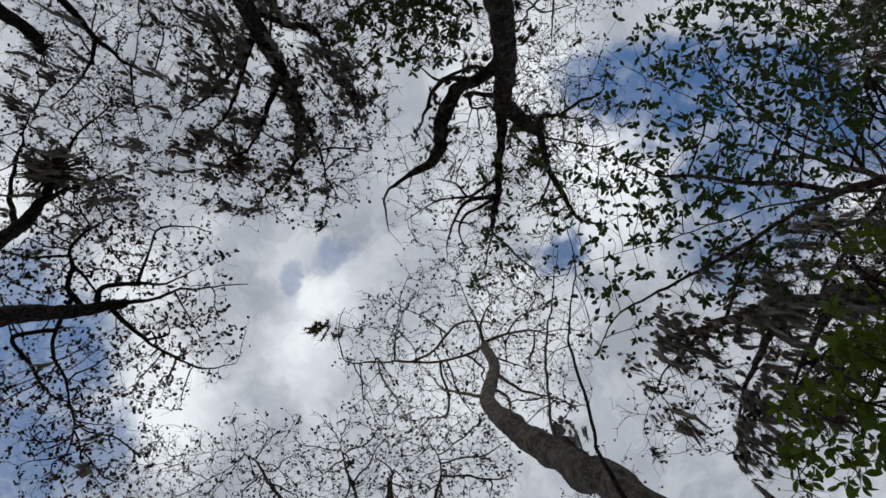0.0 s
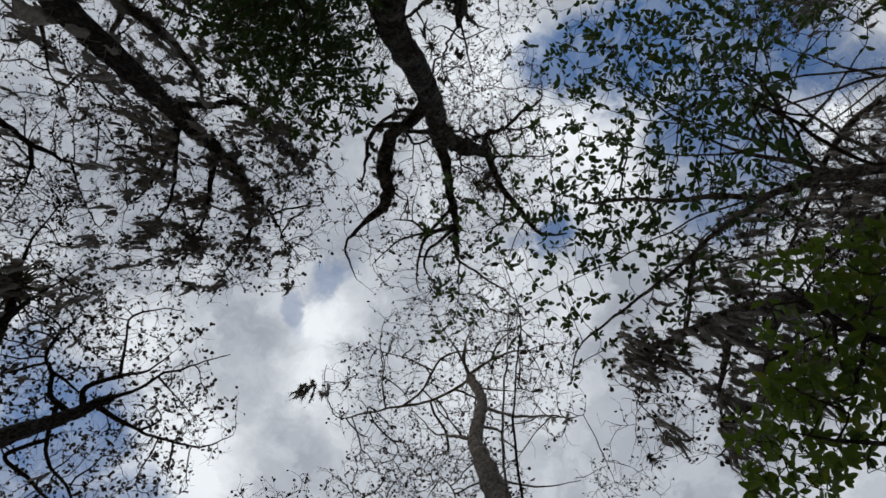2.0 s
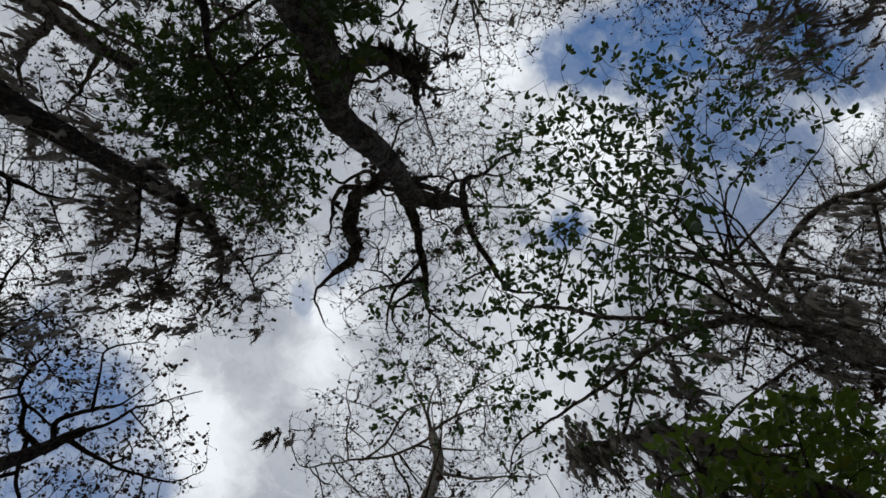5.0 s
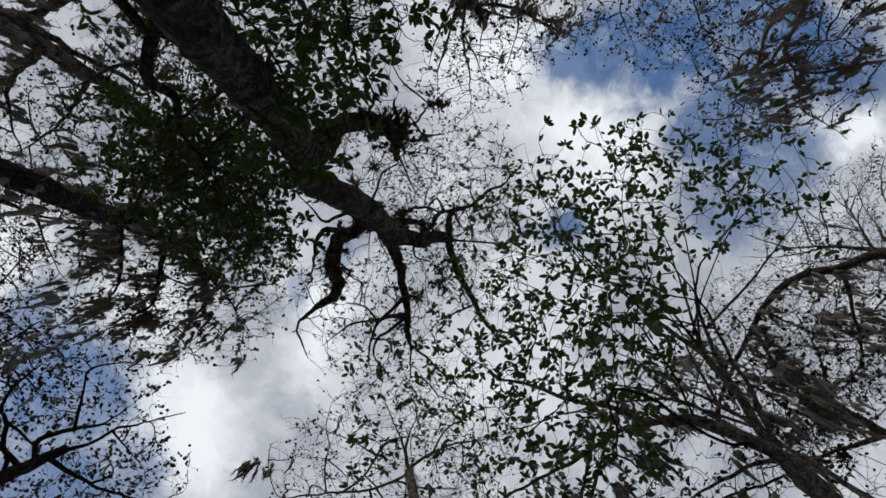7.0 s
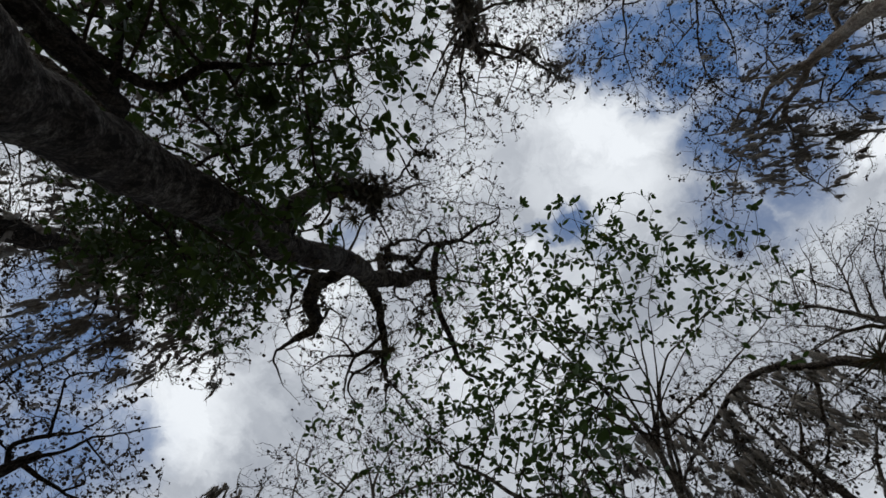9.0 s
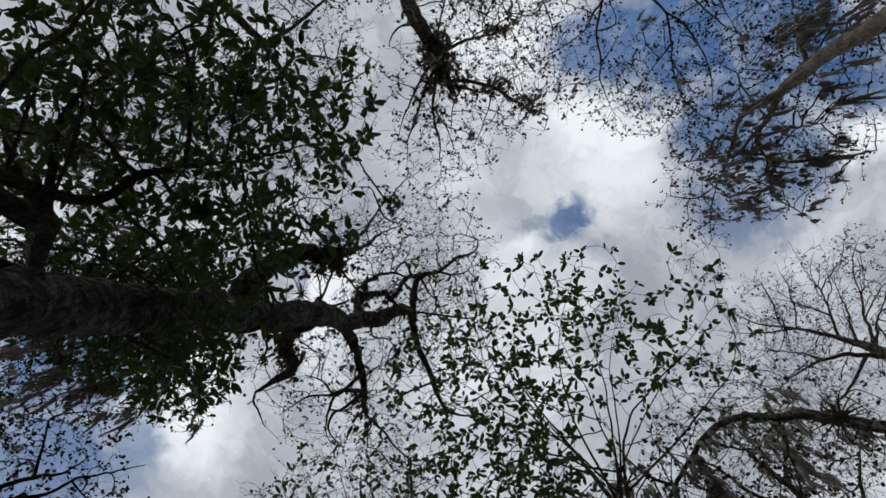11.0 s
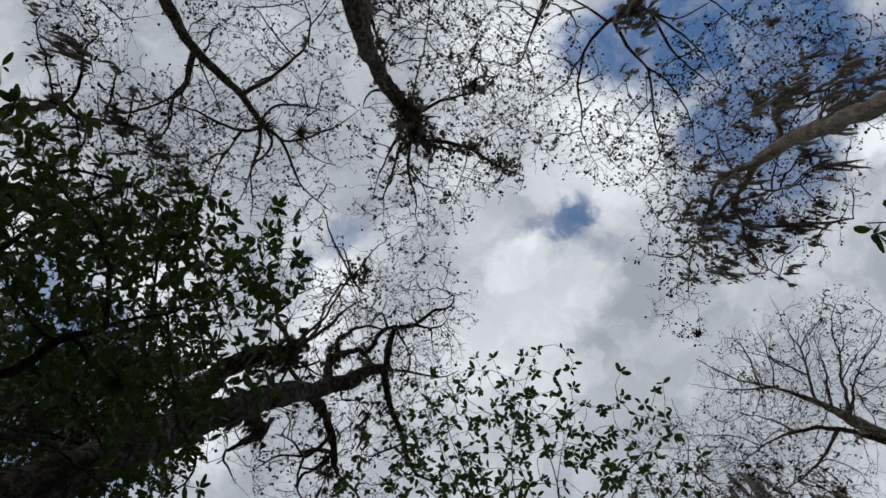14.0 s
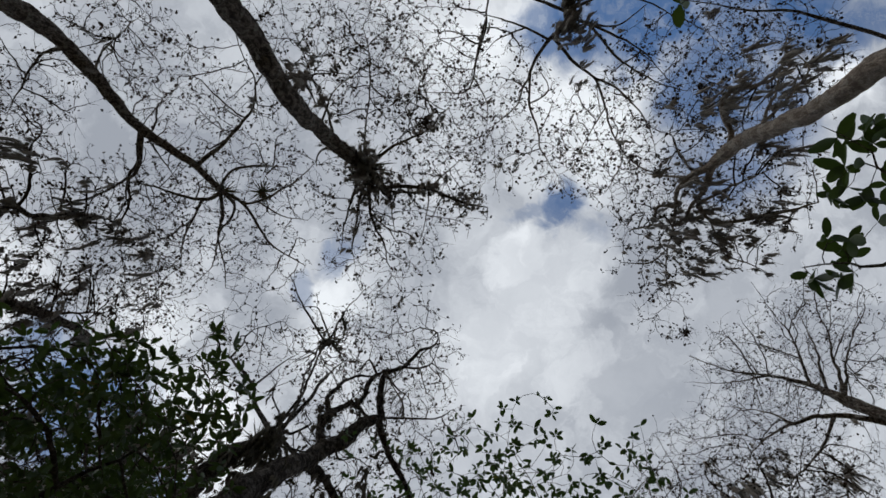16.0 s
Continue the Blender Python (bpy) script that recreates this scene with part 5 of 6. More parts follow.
drooping_tree.limb((6.6, 1.65, 11.6, 0.03), (6.8, 1.1, 12, 0.02), (6.7, 0.5, 12.4, 0.01))
drooping_tree.limb((7, 2, 10.9, 0.035), (6.2, 2.4, 11.4, 0.025), (5.5, 2.6, 11.8, 0.012))
drooping_tree.crown(6.5, 1.6, 12, 1.2, 0.5)
drooping_tree.crown(5.5, 1.3, 12.1, 0.9, 0.4)
drooping_tree.crown(7.6, 1.3, 12, 0.9, 0.5)
drooping_tree.crown(6.6, 0.8, 12.4, 0.7, 0.4)
drooping_tree.crown(5.8, 2.4, 11.7, 0.8, 0.4)
drooping_tree.grow(0.0033).spurs()
drooping_tree.buds(0.17, 1, 0.042)

twiggy_tree = Tree("maple_tree", "thin maple with a fine twiggy crown", "tree", BARK_GREY, 23, 0.145)
twiggy_tree.limb((-1, 5.2, 0, 0.18), (-0.9, 5.1, 6, 0.14), (-0.7, 4.6, 10, 0.08), (-0.91, 3.62, 12, 0.04))
twiggy_tree.limb((-0.75, 4.7, 9.5, 0.04), (-1.5, 3.53, 11.8, 0.025), (-1.75, 3.11, 12.4, 0.01))
twiggy_tree.limb((-0.7, 4.65, 9.8, 0.04), (-0.13, 3.56, 11.8, 0.025), (-0.3, 3.13, 12.4, 0.01))
twiggy_tree.limb((-0.8, 4.9, 8.5, 0.05), (-2.65, 3.53, 11.6, 0.03), (-3.23, 3.2, 12.2, 0.01))
twiggy_tree.crown(-0.93, 3.51, 12.2, 1.2, 0.5)
twiggy_tree.crown(-2.08, 3.49, 12.2, 1, 0.4)
twiggy_tree.crown(-3.21, 3.43, 12.1, 0.9, 0.4)
twiggy_tree.crown(0.22, 3.46, 12, 0.9, 0.4)
twiggy_tree.crown(-4.32, 3.55, 12, 0.9, 0.4)
twiggy_tree.grow(0.0035).spurs()
twiggy_tree.buds(0.27, 1, 0.046)

leaning_tree = Tree("leaning_tree", "brown mossy tree leaning over with dead leaves", "tree", BARK_GREY, 24, 0.19)
leaning_tree.limb((3.9, 0.75, 0, 0.088), (3.6, 0.7, 3, 0.075), (2.38, 0.22, 5.2, 0.051), (2.35, 0.28, 5.8, 0.046), (2.14, 0.45, 6.4, 0.041), (1.95, 0.62, 6.9, 0.031), (1.79, 0.8, 7.3, 0.017))
leaning_tree.limb((2.27, 0.35, 6, 0.033), (2.31, 0.82, 6.6, 0.026), (2.44, 1.42, 7.2, 0.013))
leaning_tree.limb((2.35, 0.25, 5.5, 0.033), (2.52, 0.67, 6.2, 0.023), (2.58, 1.22, 6.8, 0.013))
leaning_tree.limb((2.06, 0.52, 6.6, 0.016), (2.68, 0, 7.6, 0.01), (3.39, -0.31, 8.2, 0.005))
leaning_tree.limb((2.01, 0.61, 6.8, 0.019), (1.89, 1.06, 7.4, 0.01), (1.86, 1.46, 7.8, 0.004))
leaning_tree.crown(2.58, 0.87, 6.8, 0.7, 0.4)
leaning_tree.crown(2.39, 1.32, 7.2, 0.6, 0.4)
leaning_tree.crown(2.67, 1.49, 6.8, 0.6, 0.4)
leaning_tree.crown(2.06, 1.01, 7.6, 0.5, 0.3)
leaning_tree.crown(3.18, 0.15, 7.4, 0.55, 0.35)
leaning_tree.crown(2.57, 0.2, 7.6, 0.5, 0.3)
leaning_tree.crown(2.15, 1.57, 8.2, 0.6, 0.3)
leaning_tree.crown(4.4, 0.14, 7.4, 0.7, 0.5)
leaning_tree.crown(4.1, 0.69, 6.8, 0.6, 0.4)
leaning_tree.crown(3.71, 0.16, 7, 0.6, 0.4)
leaning_tree.crown(3.61, 0.69, 6.6, 0.6, 0.4)
leaning_tree.crown(3.21, 0.95, 7.2, 0.5, 0.4)
leaning_tree.grow(0.0035).spurs()
leaning_tree.buds(0.20, 1, 0.04)

bay_tree = Tree("bay_tree", "young bay tree with broad glossy green leaves", "tree", BARK_GREY, 25, 0.178, 0.07)
bay_tree.limb((3.9, -0.1, 0, 0.055), (3.6, -0.15, 2.5, 0.047), (2.81, -0.39, 4.2, 0.041), (2.93, -0.27, 5.1, 0.034), (3.05, -0.41, 5.9, 0.028), (3.02, -0.62, 6.6, 0.019), (2.81, -0.91, 7.2, 0.011), (2.33, -1.58, 7.6, 0.004))
bay_tree.limb((2.81, -0.39, 4.3, 0.036), (2.77, -0.44, 4.75, 0.034), (2.70, -0.46, 5.12, 0.039), (2.61, -0.47, 5.40, 0.032), (2.52, -0.46, 5.55, 0.027), (2.42, -0.42, 5.70, 0.021), (2.34, -0.35, 5.80, 0.020), (2.28, -0.26, 5.95, 0.018), (2.06, -0.07, 6.15, 0.017), (1.81, 0.12, 6.40, 0.015), (1.58, 0.28, 6.60, 0.013), (1.33, 0.43, 6.80, 0.011), (1.24, 0.61, 6.90, 0.009), (1.21, 0.81, 7.00, 0.007))
bay_tree.limb((2.42, -0.43, 5.70, 0.019), (2.19, -0.48, 5.90, 0.018), (2.02, -0.50, 6.05, 0.018), (1.74, -0.56, 6.40, 0.015), (1.60, -0.58, 6.55, 0.013), (1.49, -0.65, 6.70, 0.009), (1.29, -0.80, 6.90, 0.005))
bay_tree.limb((2.06, -0.07, 6.15, 0.010), (2.03, 0.22, 6.30, 0.009), (1.98, 0.55, 6.40, 0.004))
bay_tree.limb((2.98, -0.31, 5.10, 0.017), (2.93, -0.23, 5.25, 0.016), (2.87, -0.13, 5.45, 0.015), (2.76, 0.06, 5.70, 0.014), (2.65, 0.24, 5.90, 0.010), (2.46, 0.51, 6.10, 0.006))
bay_tree.limb((3.03, -0.47, 6, 0.015), (3.25, -1.08, 6.9, 0.010), (4.25, -1.78, 7.4, 0.004))
bay_tree.limb((3.05, -0.56, 6.5, 0.011), (3.17, -1.38, 7.3, 0.006), (2.96, -2.16, 7.5, 0.003))
bay_tree.limb((2.88, -0.74, 6.9, 0.009), (2.4, -0.88, 7.3, 0.006), (1.69, -1.33, 7.7, 0.003))
bay_tree.limb((2.99, -0.71, 6.6, 0.008), (2.49, -1.3, 7.4, 0.005), (2.17, -2.24, 7.8, 0.003))
bay_tree.limb((3.37, -0.75, 6.4, 0.010), (4.13, -1.43, 7, 0.006), (4.18, -1.97, 7.3, 0.003))
bay_tree.limb((2.91, -0.29, 4.9, 0.015), (3.01, -1.08, 6.4, 0.008), (2.82, -1.76, 7, 0.004))
bay_tree.limb((3.01, -0.6, 6.5, 0.010), (2.87, -1.09, 6.9, 0.007), (2.82, -1.43, 7.1, 0.006), (2.86, -1.87, 7.3, 0.004), (3.1, -2.4, 7.45, 0.002))
bay_tree.limb((3.02, -0.62, 6.5, 0.009), (3.11, -1.18, 6.6, 0.006), (3.11, -1.67, 6.7, 0.004), (3.28, -2.17, 6.8, 0.002))
bay_tree.limb((3.02, -0.63, 6.6, 0.009), (3.19, -1.04, 6.6, 0.006), (3.51, -1.57, 6.6, 0.004), (3.85, -1.91, 6.7, 0.002))
bay_tree.limb((2.77, -0.83, 6.8, 0.008), (2.39, -1.35, 7.2, 0.006), (2.19, -1.87, 7.4, 0.004), (2.14, -2.39, 7.6, 0.002))
bay_tree.limb((2.69, -0.95, 7, 0.007), (2.29, -1.2, 7.3, 0.005), (1.81, -1.54, 7.6, 0.003), (1.43, -1.86, 7.7, 0.002))
bay_tree.limb((2.89, -0.29, 4.8, 0.015), (2.61, -0.41, 6.1, 0.010), (1.58, -0.04, 7, 0.006), (0.75, 0.23, 7.4, 0.003))
bay_tree.crown(1.92, -2.07, 7.7, 0.55, 0.25)
bay_tree.crown(3, -2.11, 7.5, 0.6, 0.3)
bay_tree.crown(2.36, -1.27, 7.5, 0.6, 0.3)
bay_tree.crown(1.44, -0.86, 7.6, 0.6, 0.3)
bay_tree.crown(3.62, -1.54, 7.4, 0.5, 0.3)
bay_tree.crown(2.5, -0.47, 7, 0.6, 0.3)
bay_tree.crown(1.81, -0.5, 7, 0.5, 0.3)
bay_tree.crown(0.64, -0.63, 7.4, 0.5, 0.25)
bay_tree.crown(2.42, -1.84, 7, 0.7, 0.35)
bay_tree.crown(1.95, -1.53, 7.3, 0.6, 0.3)
bay_tree.crown(1.6, -0.78, 7.3, 0.6, 0.3)
bay_tree.crown(2.59, -0.95, 6.7, 0.5, 0.3)
bay_tree.crown(1.12, 0.1, 7.3, 0.5, 0.25)
bay_tree.crown(1.39, 0.04, 7, 0.5, 0.3)
bay_tree.crown(0.52, 0.12, 7.3, 0.5, 0.25)
bay_tree.crown(2.43, -1.27, 6.6, 0.6, 0.4)
bay_tree.crown(1.51, -0.35, 7, 0.5, 0.3)
bay_tree.crown(2.2, -0.87, 5.3, 0.22, 0.15)
bay_tree.crown(2.3, -0.4, 5.5, 0.25, 0.15)
bay_tree.crown(2.15, -1.2, 5.9, 0.4, 0.25)
bay_tree.crown(1.98, -1.75, 6.8, 0.45, 0.25)
bay_tree.crown(2.03, -1.52, 6.8, 0.6, 0.3)
bay_tree.crown(2.51, -1.43, 6.3, 0.55, 0.3)
bay_tree.crown(2.53, -0.83, 5.8, 0.45, 0.3)
bay_tree.crown(2.19, -0.93, 6.4, 0.5, 0.3)
bay_tree.crown(1.98, 0.04, 6.6, 0.4, 0.25)
bay_tree.crown(2.29, -0.45, 6.2, 0.3, 0.2)
bay_tree.crown(1.55, -0.36, 7, 0.4, 0.2)
bay_tree.crown(2.29, -1.32, 5.5, 0.35, 0.25)
bay_tree.crown(2.3, -1.02, 5.2, 0.3, 0.2)
bay_tree.crown(2.18, -0.47, 6.2, 0.4, 0.25)
bay_tree.crown(2.46, -0.48, 5.8, 0.35, 0.25)
bay_tree.crown(1.94, -0.12, 6.6, 0.35, 0.2)
bay_tree.crown(1.34, 0.17, 7, 0.4, 0.25)
bay_tree.crown(1.84, 0.2, 6.4, 0.35, 0.25)
bay_tree.crown(2.32, 0.08, 6, 0.3, 0.2)
bay_tree.crown(2.33, -0.6, 6.6, 0.3, 0.2)
bay_tree.crown(1.89, -0.5, 6.5, 0.4, 0.25)
bay_tree.crown(2.34, -0.45, 6.3, 0.3, 0.2)
bay_tree.crown(1.01, -0.39, 7, 0.4, 0.25)
bay_tree.crown(1.59, -0.75, 7.2, 0.4, 0.25)
bay_tree.crown(2.05, -0.95, 4.9, 0.2, 0.15)
bay_tree.crown(2, -0.65, 4.7, 0.2, 0.15)
bay_tree.crown(1.8, -0.6, 5, 0.22, 0.15)
bay_tree.crown(1.6, -0.4, 5.6, 0.3, 0.2)
bay_tree.crown(3.07, -2.15, 7.3, 0.45, 0.25)
bay_tree.crown(3.59, -2.13, 6.6, 0.42, 0.25)
bay_tree.crown(3.16, -1.78, 6.5, 0.5, 0.3)
bay_tree.crown(2.66, -1.77, 7.3, 0.5, 0.25)
bay_tree.crown(3.53, -1.68, 6.4, 0.4, 0.25)
bay_tree.crown(2.17, -1.6, 7.4, 0.5, 0.25)
bay_tree.crown(2.76, -1.32, 6.8, 0.5, 0.3)
bay_tree.crown(1.8, -1.31, 7.2, 0.5, 0.25)
bay_tree.crown(3.9, -1.4, 6.4, 0.35, 0.2)
bay_tree.crown(1.71, -0.67, 7.2, 0.4, 0.25)
bay_tree.crown(2.22, -0.88, 7.2, 0.4, 0.25)
bay_tree.crown(2.44, -0.11, 6.2, 0.35, 0.25)
bay_tree.crown(1.87, -0.18, 6.8, 0.4, 0.25)
bay_tree.crown(1.74, -0.66, 6.9, 0.5, 0.3)
bay_tree.crown(2.2, -1.37, 6.7, 0.5, 0.3)
bay_tree.crown(2.57, -1.01, 6, 0.4, 0.3)
bay_tree.crown(3.49, -1.88, 6.8, 0.4, 0.25)
bay_tree.crown(3.81, -1.79, 6.6, 0.4, 0.25)
bay_tree.crown(3.2, -2.02, 7, 0.35, 0.2)
bay_tree.crown(2.88, -2.01, 6.9, 0.35, 0.2)
bay_tree.crown(3.31, -1.87, 6.8, 0.35, 0.2)
bay_tree.crown(3.74, -1.78, 6.7, 0.35, 0.2)
bay_tree.crown(1.3, 0.73, 7.2, 0.25, 0.2)
bay_tree.crown(1.56, 0.57, 7.1, 0.25, 0.2)
bay_tree.crown(2.53, -1.11, 6.5, 0.4, 0.3)
bay_tree.crown(2.25, -1.69, 6.8, 0.4, 0.25)
bay_tree.crown(2.02, 0.23, 6.5, 0.4, 0.25)
bay_tree.crown(2.48, 0.22, 6.2, 0.35, 0.25)
bay_tree.grow(0.0026)
bay_tree.leaves(LEAF_BAY, 0.057, 0.030, 5, 0.32, 300)

evergreen_tree = Tree("evergreen_tree", "dark evergreen understorey tree with dense leathery leaves", "tree", BARK_DARK, 27, 0.109, 0.067)
evergreen_tree.limb((-0.1, -3.9, 0, 0.08), (0, -3.8, 2.2, 0.068), (0.12, -3.5, 3.6, 0.056), (0.26, -3.03, 4.6, 0.044), (-0.13, -3.35, 5.1, 0.036), (-0.43, -3.72, 5.5, 0.024))
evergreen_tree.limb((0.12, -3.5, 3.6, 0.036), (0.29, -3.15, 4.8, 0.028), (0.51, -3.25, 5, 0.024), (0.87, -3.29, 5.3, 0.012), (1.33, -3.38, 5.5, 0.005))
evergreen_tree.limb((0.11, -3.17, 4.8, 0.024), (0.11, -3.62, 5.2, 0.02), (0.45, -3.95, 5.4, 0.01))
evergreen_tree.limb((0.11, -2.85, 4.6, 0.036), (-0.04, -2.78, 5, 0.032), (-0.04, -2.69, 5.4, 0.028), (-0.2, -2.57, 5.9, 0.016), (-0.22, -2.17, 6.6, 0.006))
evergreen_tree.limb((0, -3.8, 2.4, 0.04), (0.11, -2.85, 4.6, 0.032))
evergreen_tree.limb((-0.02, -2.82, 4.9, 0.016), (-0.49, -2.98, 5.6, 0.012), (-1.06, -3.07, 6.2, 0.005))
evergreen_tree.crown(0.46, -3.7, 5, 0.42, 0.3)
evergreen_tree.crown(1.09, -3.66, 5.2, 0.36, 0.25)
evergreen_tree.crown(1.36, -3.35, 5.3, 0.35, 0.2)
evergreen_tree.crown(0.75, -3.06, 5.1, 0.36, 0.25)
evergreen_tree.crown(0.12, -3.32, 5, 0.5, 0.3)
evergreen_tree.crown(0.65, -2.41, 5, 0.35, 0.3)
evergreen_tree.crown(0.88, -2.65, 5.2, 0.35, 0.2)
evergreen_tree.crown(-0.36, -2.04, 7, 0.55, 0.3)
evergreen_tree.crown(-0.58, -2.55, 6.4, 0.6, 0.3)
evergreen_tree.crown(0.64, -2.96, 5.9, 0.45, 0.25)
evergreen_tree.crown(0.07, -2.49, 6.2, 0.45, 0.25)
evergreen_tree.crown(-0.47, -2.55, 7.2, 0.5, 0.3)
evergreen_tree.crown(-0.21, -2.1, 7.1, 0.4, 0.25)
evergreen_tree.crown(-0.67, -2.82, 7, 0.5, 0.3)
evergreen_tree.crown(0.02, -2.55, 6.9, 0.4, 0.25)
evergreen_tree.crown(0.32, -3.81, 4.6, 0.3, 0.2)
evergreen_tree.crown(0.67, -3.87, 4.6, 0.3, 0.2)
evergreen_tree.crown(0.86, -3.72, 4.7, 0.3, 0.2)
evergreen_tree.crown(0.33, -3.58, 4.7, 0.3, 0.2)
evergreen_tree.crown(0.92, -3.94, 4.8, 0.25, 0.15)
evergreen_tree.crown(-0.06, -3.64, 5.2, 0.4, 0.25)
evergreen_tree.crown(1.15, -3.82, 5.15, 0.18, 0.14)
evergreen_tree.crown(1, -3.88, 5, 0.2, 0.15)
evergreen_tree.crown(0.6, -3.6, 5.7, 0.4, 0.25)
evergreen_tree.crown(1, -3.45, 5.6, 0.35, 0.25)
evergreen_tree.crown(1.25, -3.4, 5.6, 0.25, 0.2)
evergreen_tree.crown(0.3, -3.75, 5.5, 0.35, 0.25)
evergreen_tree.crown(0.65, -3.26, 5.2, 0.34, 0.25)
evergreen_tree.crown(1.1, -3.72, 5, 0.3, 0.25)
evergreen_tree.crown(-0.92, -2.9, 6.5, 0.28, 0.2)
evergreen_tree.crown(-0.31, -2.27, 6.6, 0.5, 0.3)
evergreen_tree.crown(-0.5, -2.45, 6.3, 0.45, 0.3)
evergreen_tree.crown(-0.18, -1.91, 7, 0.45, 0.25)
evergreen_tree.crown(-0.5, -2.49, 7.2, 0.5, 0.3)
evergreen_tree.crown(-0.2, -2.14, 7.2, 0.4, 0.25)
evergreen_tree.crown(-0.7, -2.65, 7, 0.4, 0.25)
evergreen_tree.crown(1.49, -3.57, 5.4, 0.25, 0.2)
evergreen_tree.crown(1.29, -3.06, 5.2, 0.3, 0.2)
evergreen_tree.crown(1.08, -2.87, 5.2, 0.3, 0.2)
evergreen_tree.crown(0.58, -4.32, 4.6, 0.24, 0.15)
evergreen_tree.crown(0.4, -4.2, 4.7, 0.22, 0.15)
evergreen_tree.crown(0.35, -4.05, 4.9, 0.35, 0.2)
evergreen_tree.crown(0.85, -3.92, 5, 0.22, 0.18)
evergreen_tree.crown(1.25, -3.85, 5.1, 0.18, 0.14)
evergreen_tree.crown(0.87, -4.14, 4.5, 0.24, 0.15)
evergreen_tree.crown(0.37, -4.1, 5, 0.3, 0.2)
evergreen_tree.grow(0.0026)
evergreen_tree.leaves(LEAF_DARK, 0.060, 0.026, 7, 0.5, 300)

thin_sapling = Tree("thin_sapling", "tall thin sapling with a straight dark stem", "sapling", BARK_DARK, 30, 0.2)
thin_sapling.limb((0.62, 0.85, 0, 0.012), (0.48, 0.62, 2.5, 0.009), (0.43, 0.52, 3.5, 0.0065), (0.45, 0.49, 3.75, 0.0065), (0.47, 0.44, 4, 0.006), (0.51, 0.39, 4.4, 0.006), (0.58, 0.32, 4.9, 0.0055), (0.69, 0.17, 5.4, 0.005), (0.81, -0.01, 5.9, 0.004), (0.8, -0.4, 6.5, 0.002))
thin_sapling.limb((0.58, 0.38, 4.7, 0.003), (0.5, 0.51, 5.1, 0.002), (0.51, 0.87, 5.3, 0.002))
thin_sapling.crown(0.71, 0.08, 6, 0.22, 0.15)
thin_sapling.crown(0.7, -0.31, 6.4, 0.2, 0.15)
thin_sapling.crown(0.82, 0.33, 5.6, 0.18, 0.12)
thin_sapling.grow(0.0035).spurs()
thin_sapling.buds(0.14, 1, 0.045)

evergreen_shrub = Tree("evergreen_shrub", "dense evergreen shrub with yellow-green leaves", "shrub", BARK_DARK, 28, 0.09, 0.06)
evergreen_shrub.limb((2.57, 0.75, 0, 0.05), (2.47, 0.65, 2.2, 0.04), (2.22, 0.4, 3.6, 0.03), (2.07, 0.2, 4.4, 0.018), (2.02, 0, 4.9, 0.006))
evergreen_shrub.limb((2.27, 0.45, 3.4, 0.02), (1.92, 0.55, 4, 0.014), (1.67, 0.55, 4.4, 0.005))
evergreen_shrub.limb((2.22, 0.4, 3.6, 0.015), (2.42, 0.2, 4.3, 0.01), (2.47, -0.1, 4.7, 0.005))
evergreen_shrub.crown(2.07, 0.05, 4.65, 0.3, 0.25)
evergreen_shrub.crown(1.82, 0.45, 4.35, 0.25, 0.2)
evergreen_shrub.crown(2.27, 0.3, 4.5, 0.35, 0.3)
evergreen_shrub.crown(2.42, -0.05, 4.7, 0.25, 0.2)
evergreen_shrub.crown(2.02, 0.6, 4.6, 0.35, 0.3)
evergreen_shrub.crown(2.52, 0.5, 4.8, 0.3, 0.25)
evergreen_shrub.crown(1.87, 0.85, 4.8, 0.3, 0.25)
evergreen_shrub.crown(2.72, 0.2, 4.9, 0.35, 0.3)
evergreen_shrub.crown(2.92, 0.5, 5.2, 0.4, 0.3)
evergreen_shrub.grow(0.0026)
evergreen_shrub.leaves(LEAF_SHRUB, 0.066, 0.033, 5, 0.4, 300)

laurel_sapling = Tree("laurel_sapling", "slender sapling with a few large soft green leaves", "sapling", BARK_GREY, 34, 0.26, 0.09)
laurel_sapling.limb((2.55, -0.72, 0, 0.018), (2.5, -0.76, 2.5, 0.013), (2.38, -0.85, 4.1, 0.009), (2.28, -0.88, 5.1, 0.005), (2.24, -0.88, 5.6, 0.003))
laurel_sapling.limb((2.38, -0.85, 4.1, 0.006), (2.05, -0.95, 4.5, 0.004), (1.82, -0.98, 4.8, 0.003), (1.62, -0.84, 5.1, 0.002))
laurel_sapling.limb((2.35, -0.87, 4.4, 0.006), (2.42, -1.12, 5, 0.004), (2.46, -1.32, 5.4, 0.002))
laurel_sapling.limb((2.36, -0.86, 4.3, 0.005), (2.55, -0.72, 5.2, 0.004), (2.67, -0.66, 5.8, 0.002))
laurel_sapling.crown(1.82, -0.97, 4.85, 0.13, 0.1)
laurel_sapling.crown(1.62, -0.85, 5.1, 0.1, 0.08)
laurel_sapling.crown(2.25, -0.88, 5.5, 0.15, 0.12)
laurel_sapling.crown(2.45, -1.3, 5.4, 0.12, 0.1)
laurel_sapling.crown(2.44, -1.14, 5.5, 0.12, 0.1)
laurel_sapling.crown(2.67, -0.66, 5.8, 0.12, 0.1)
laurel_sapling.grow(0.0024, 0.8)
laurel_sapling.leaves(LEAF_BAY, 0.1, 0.045, 3, 0.05, 200)

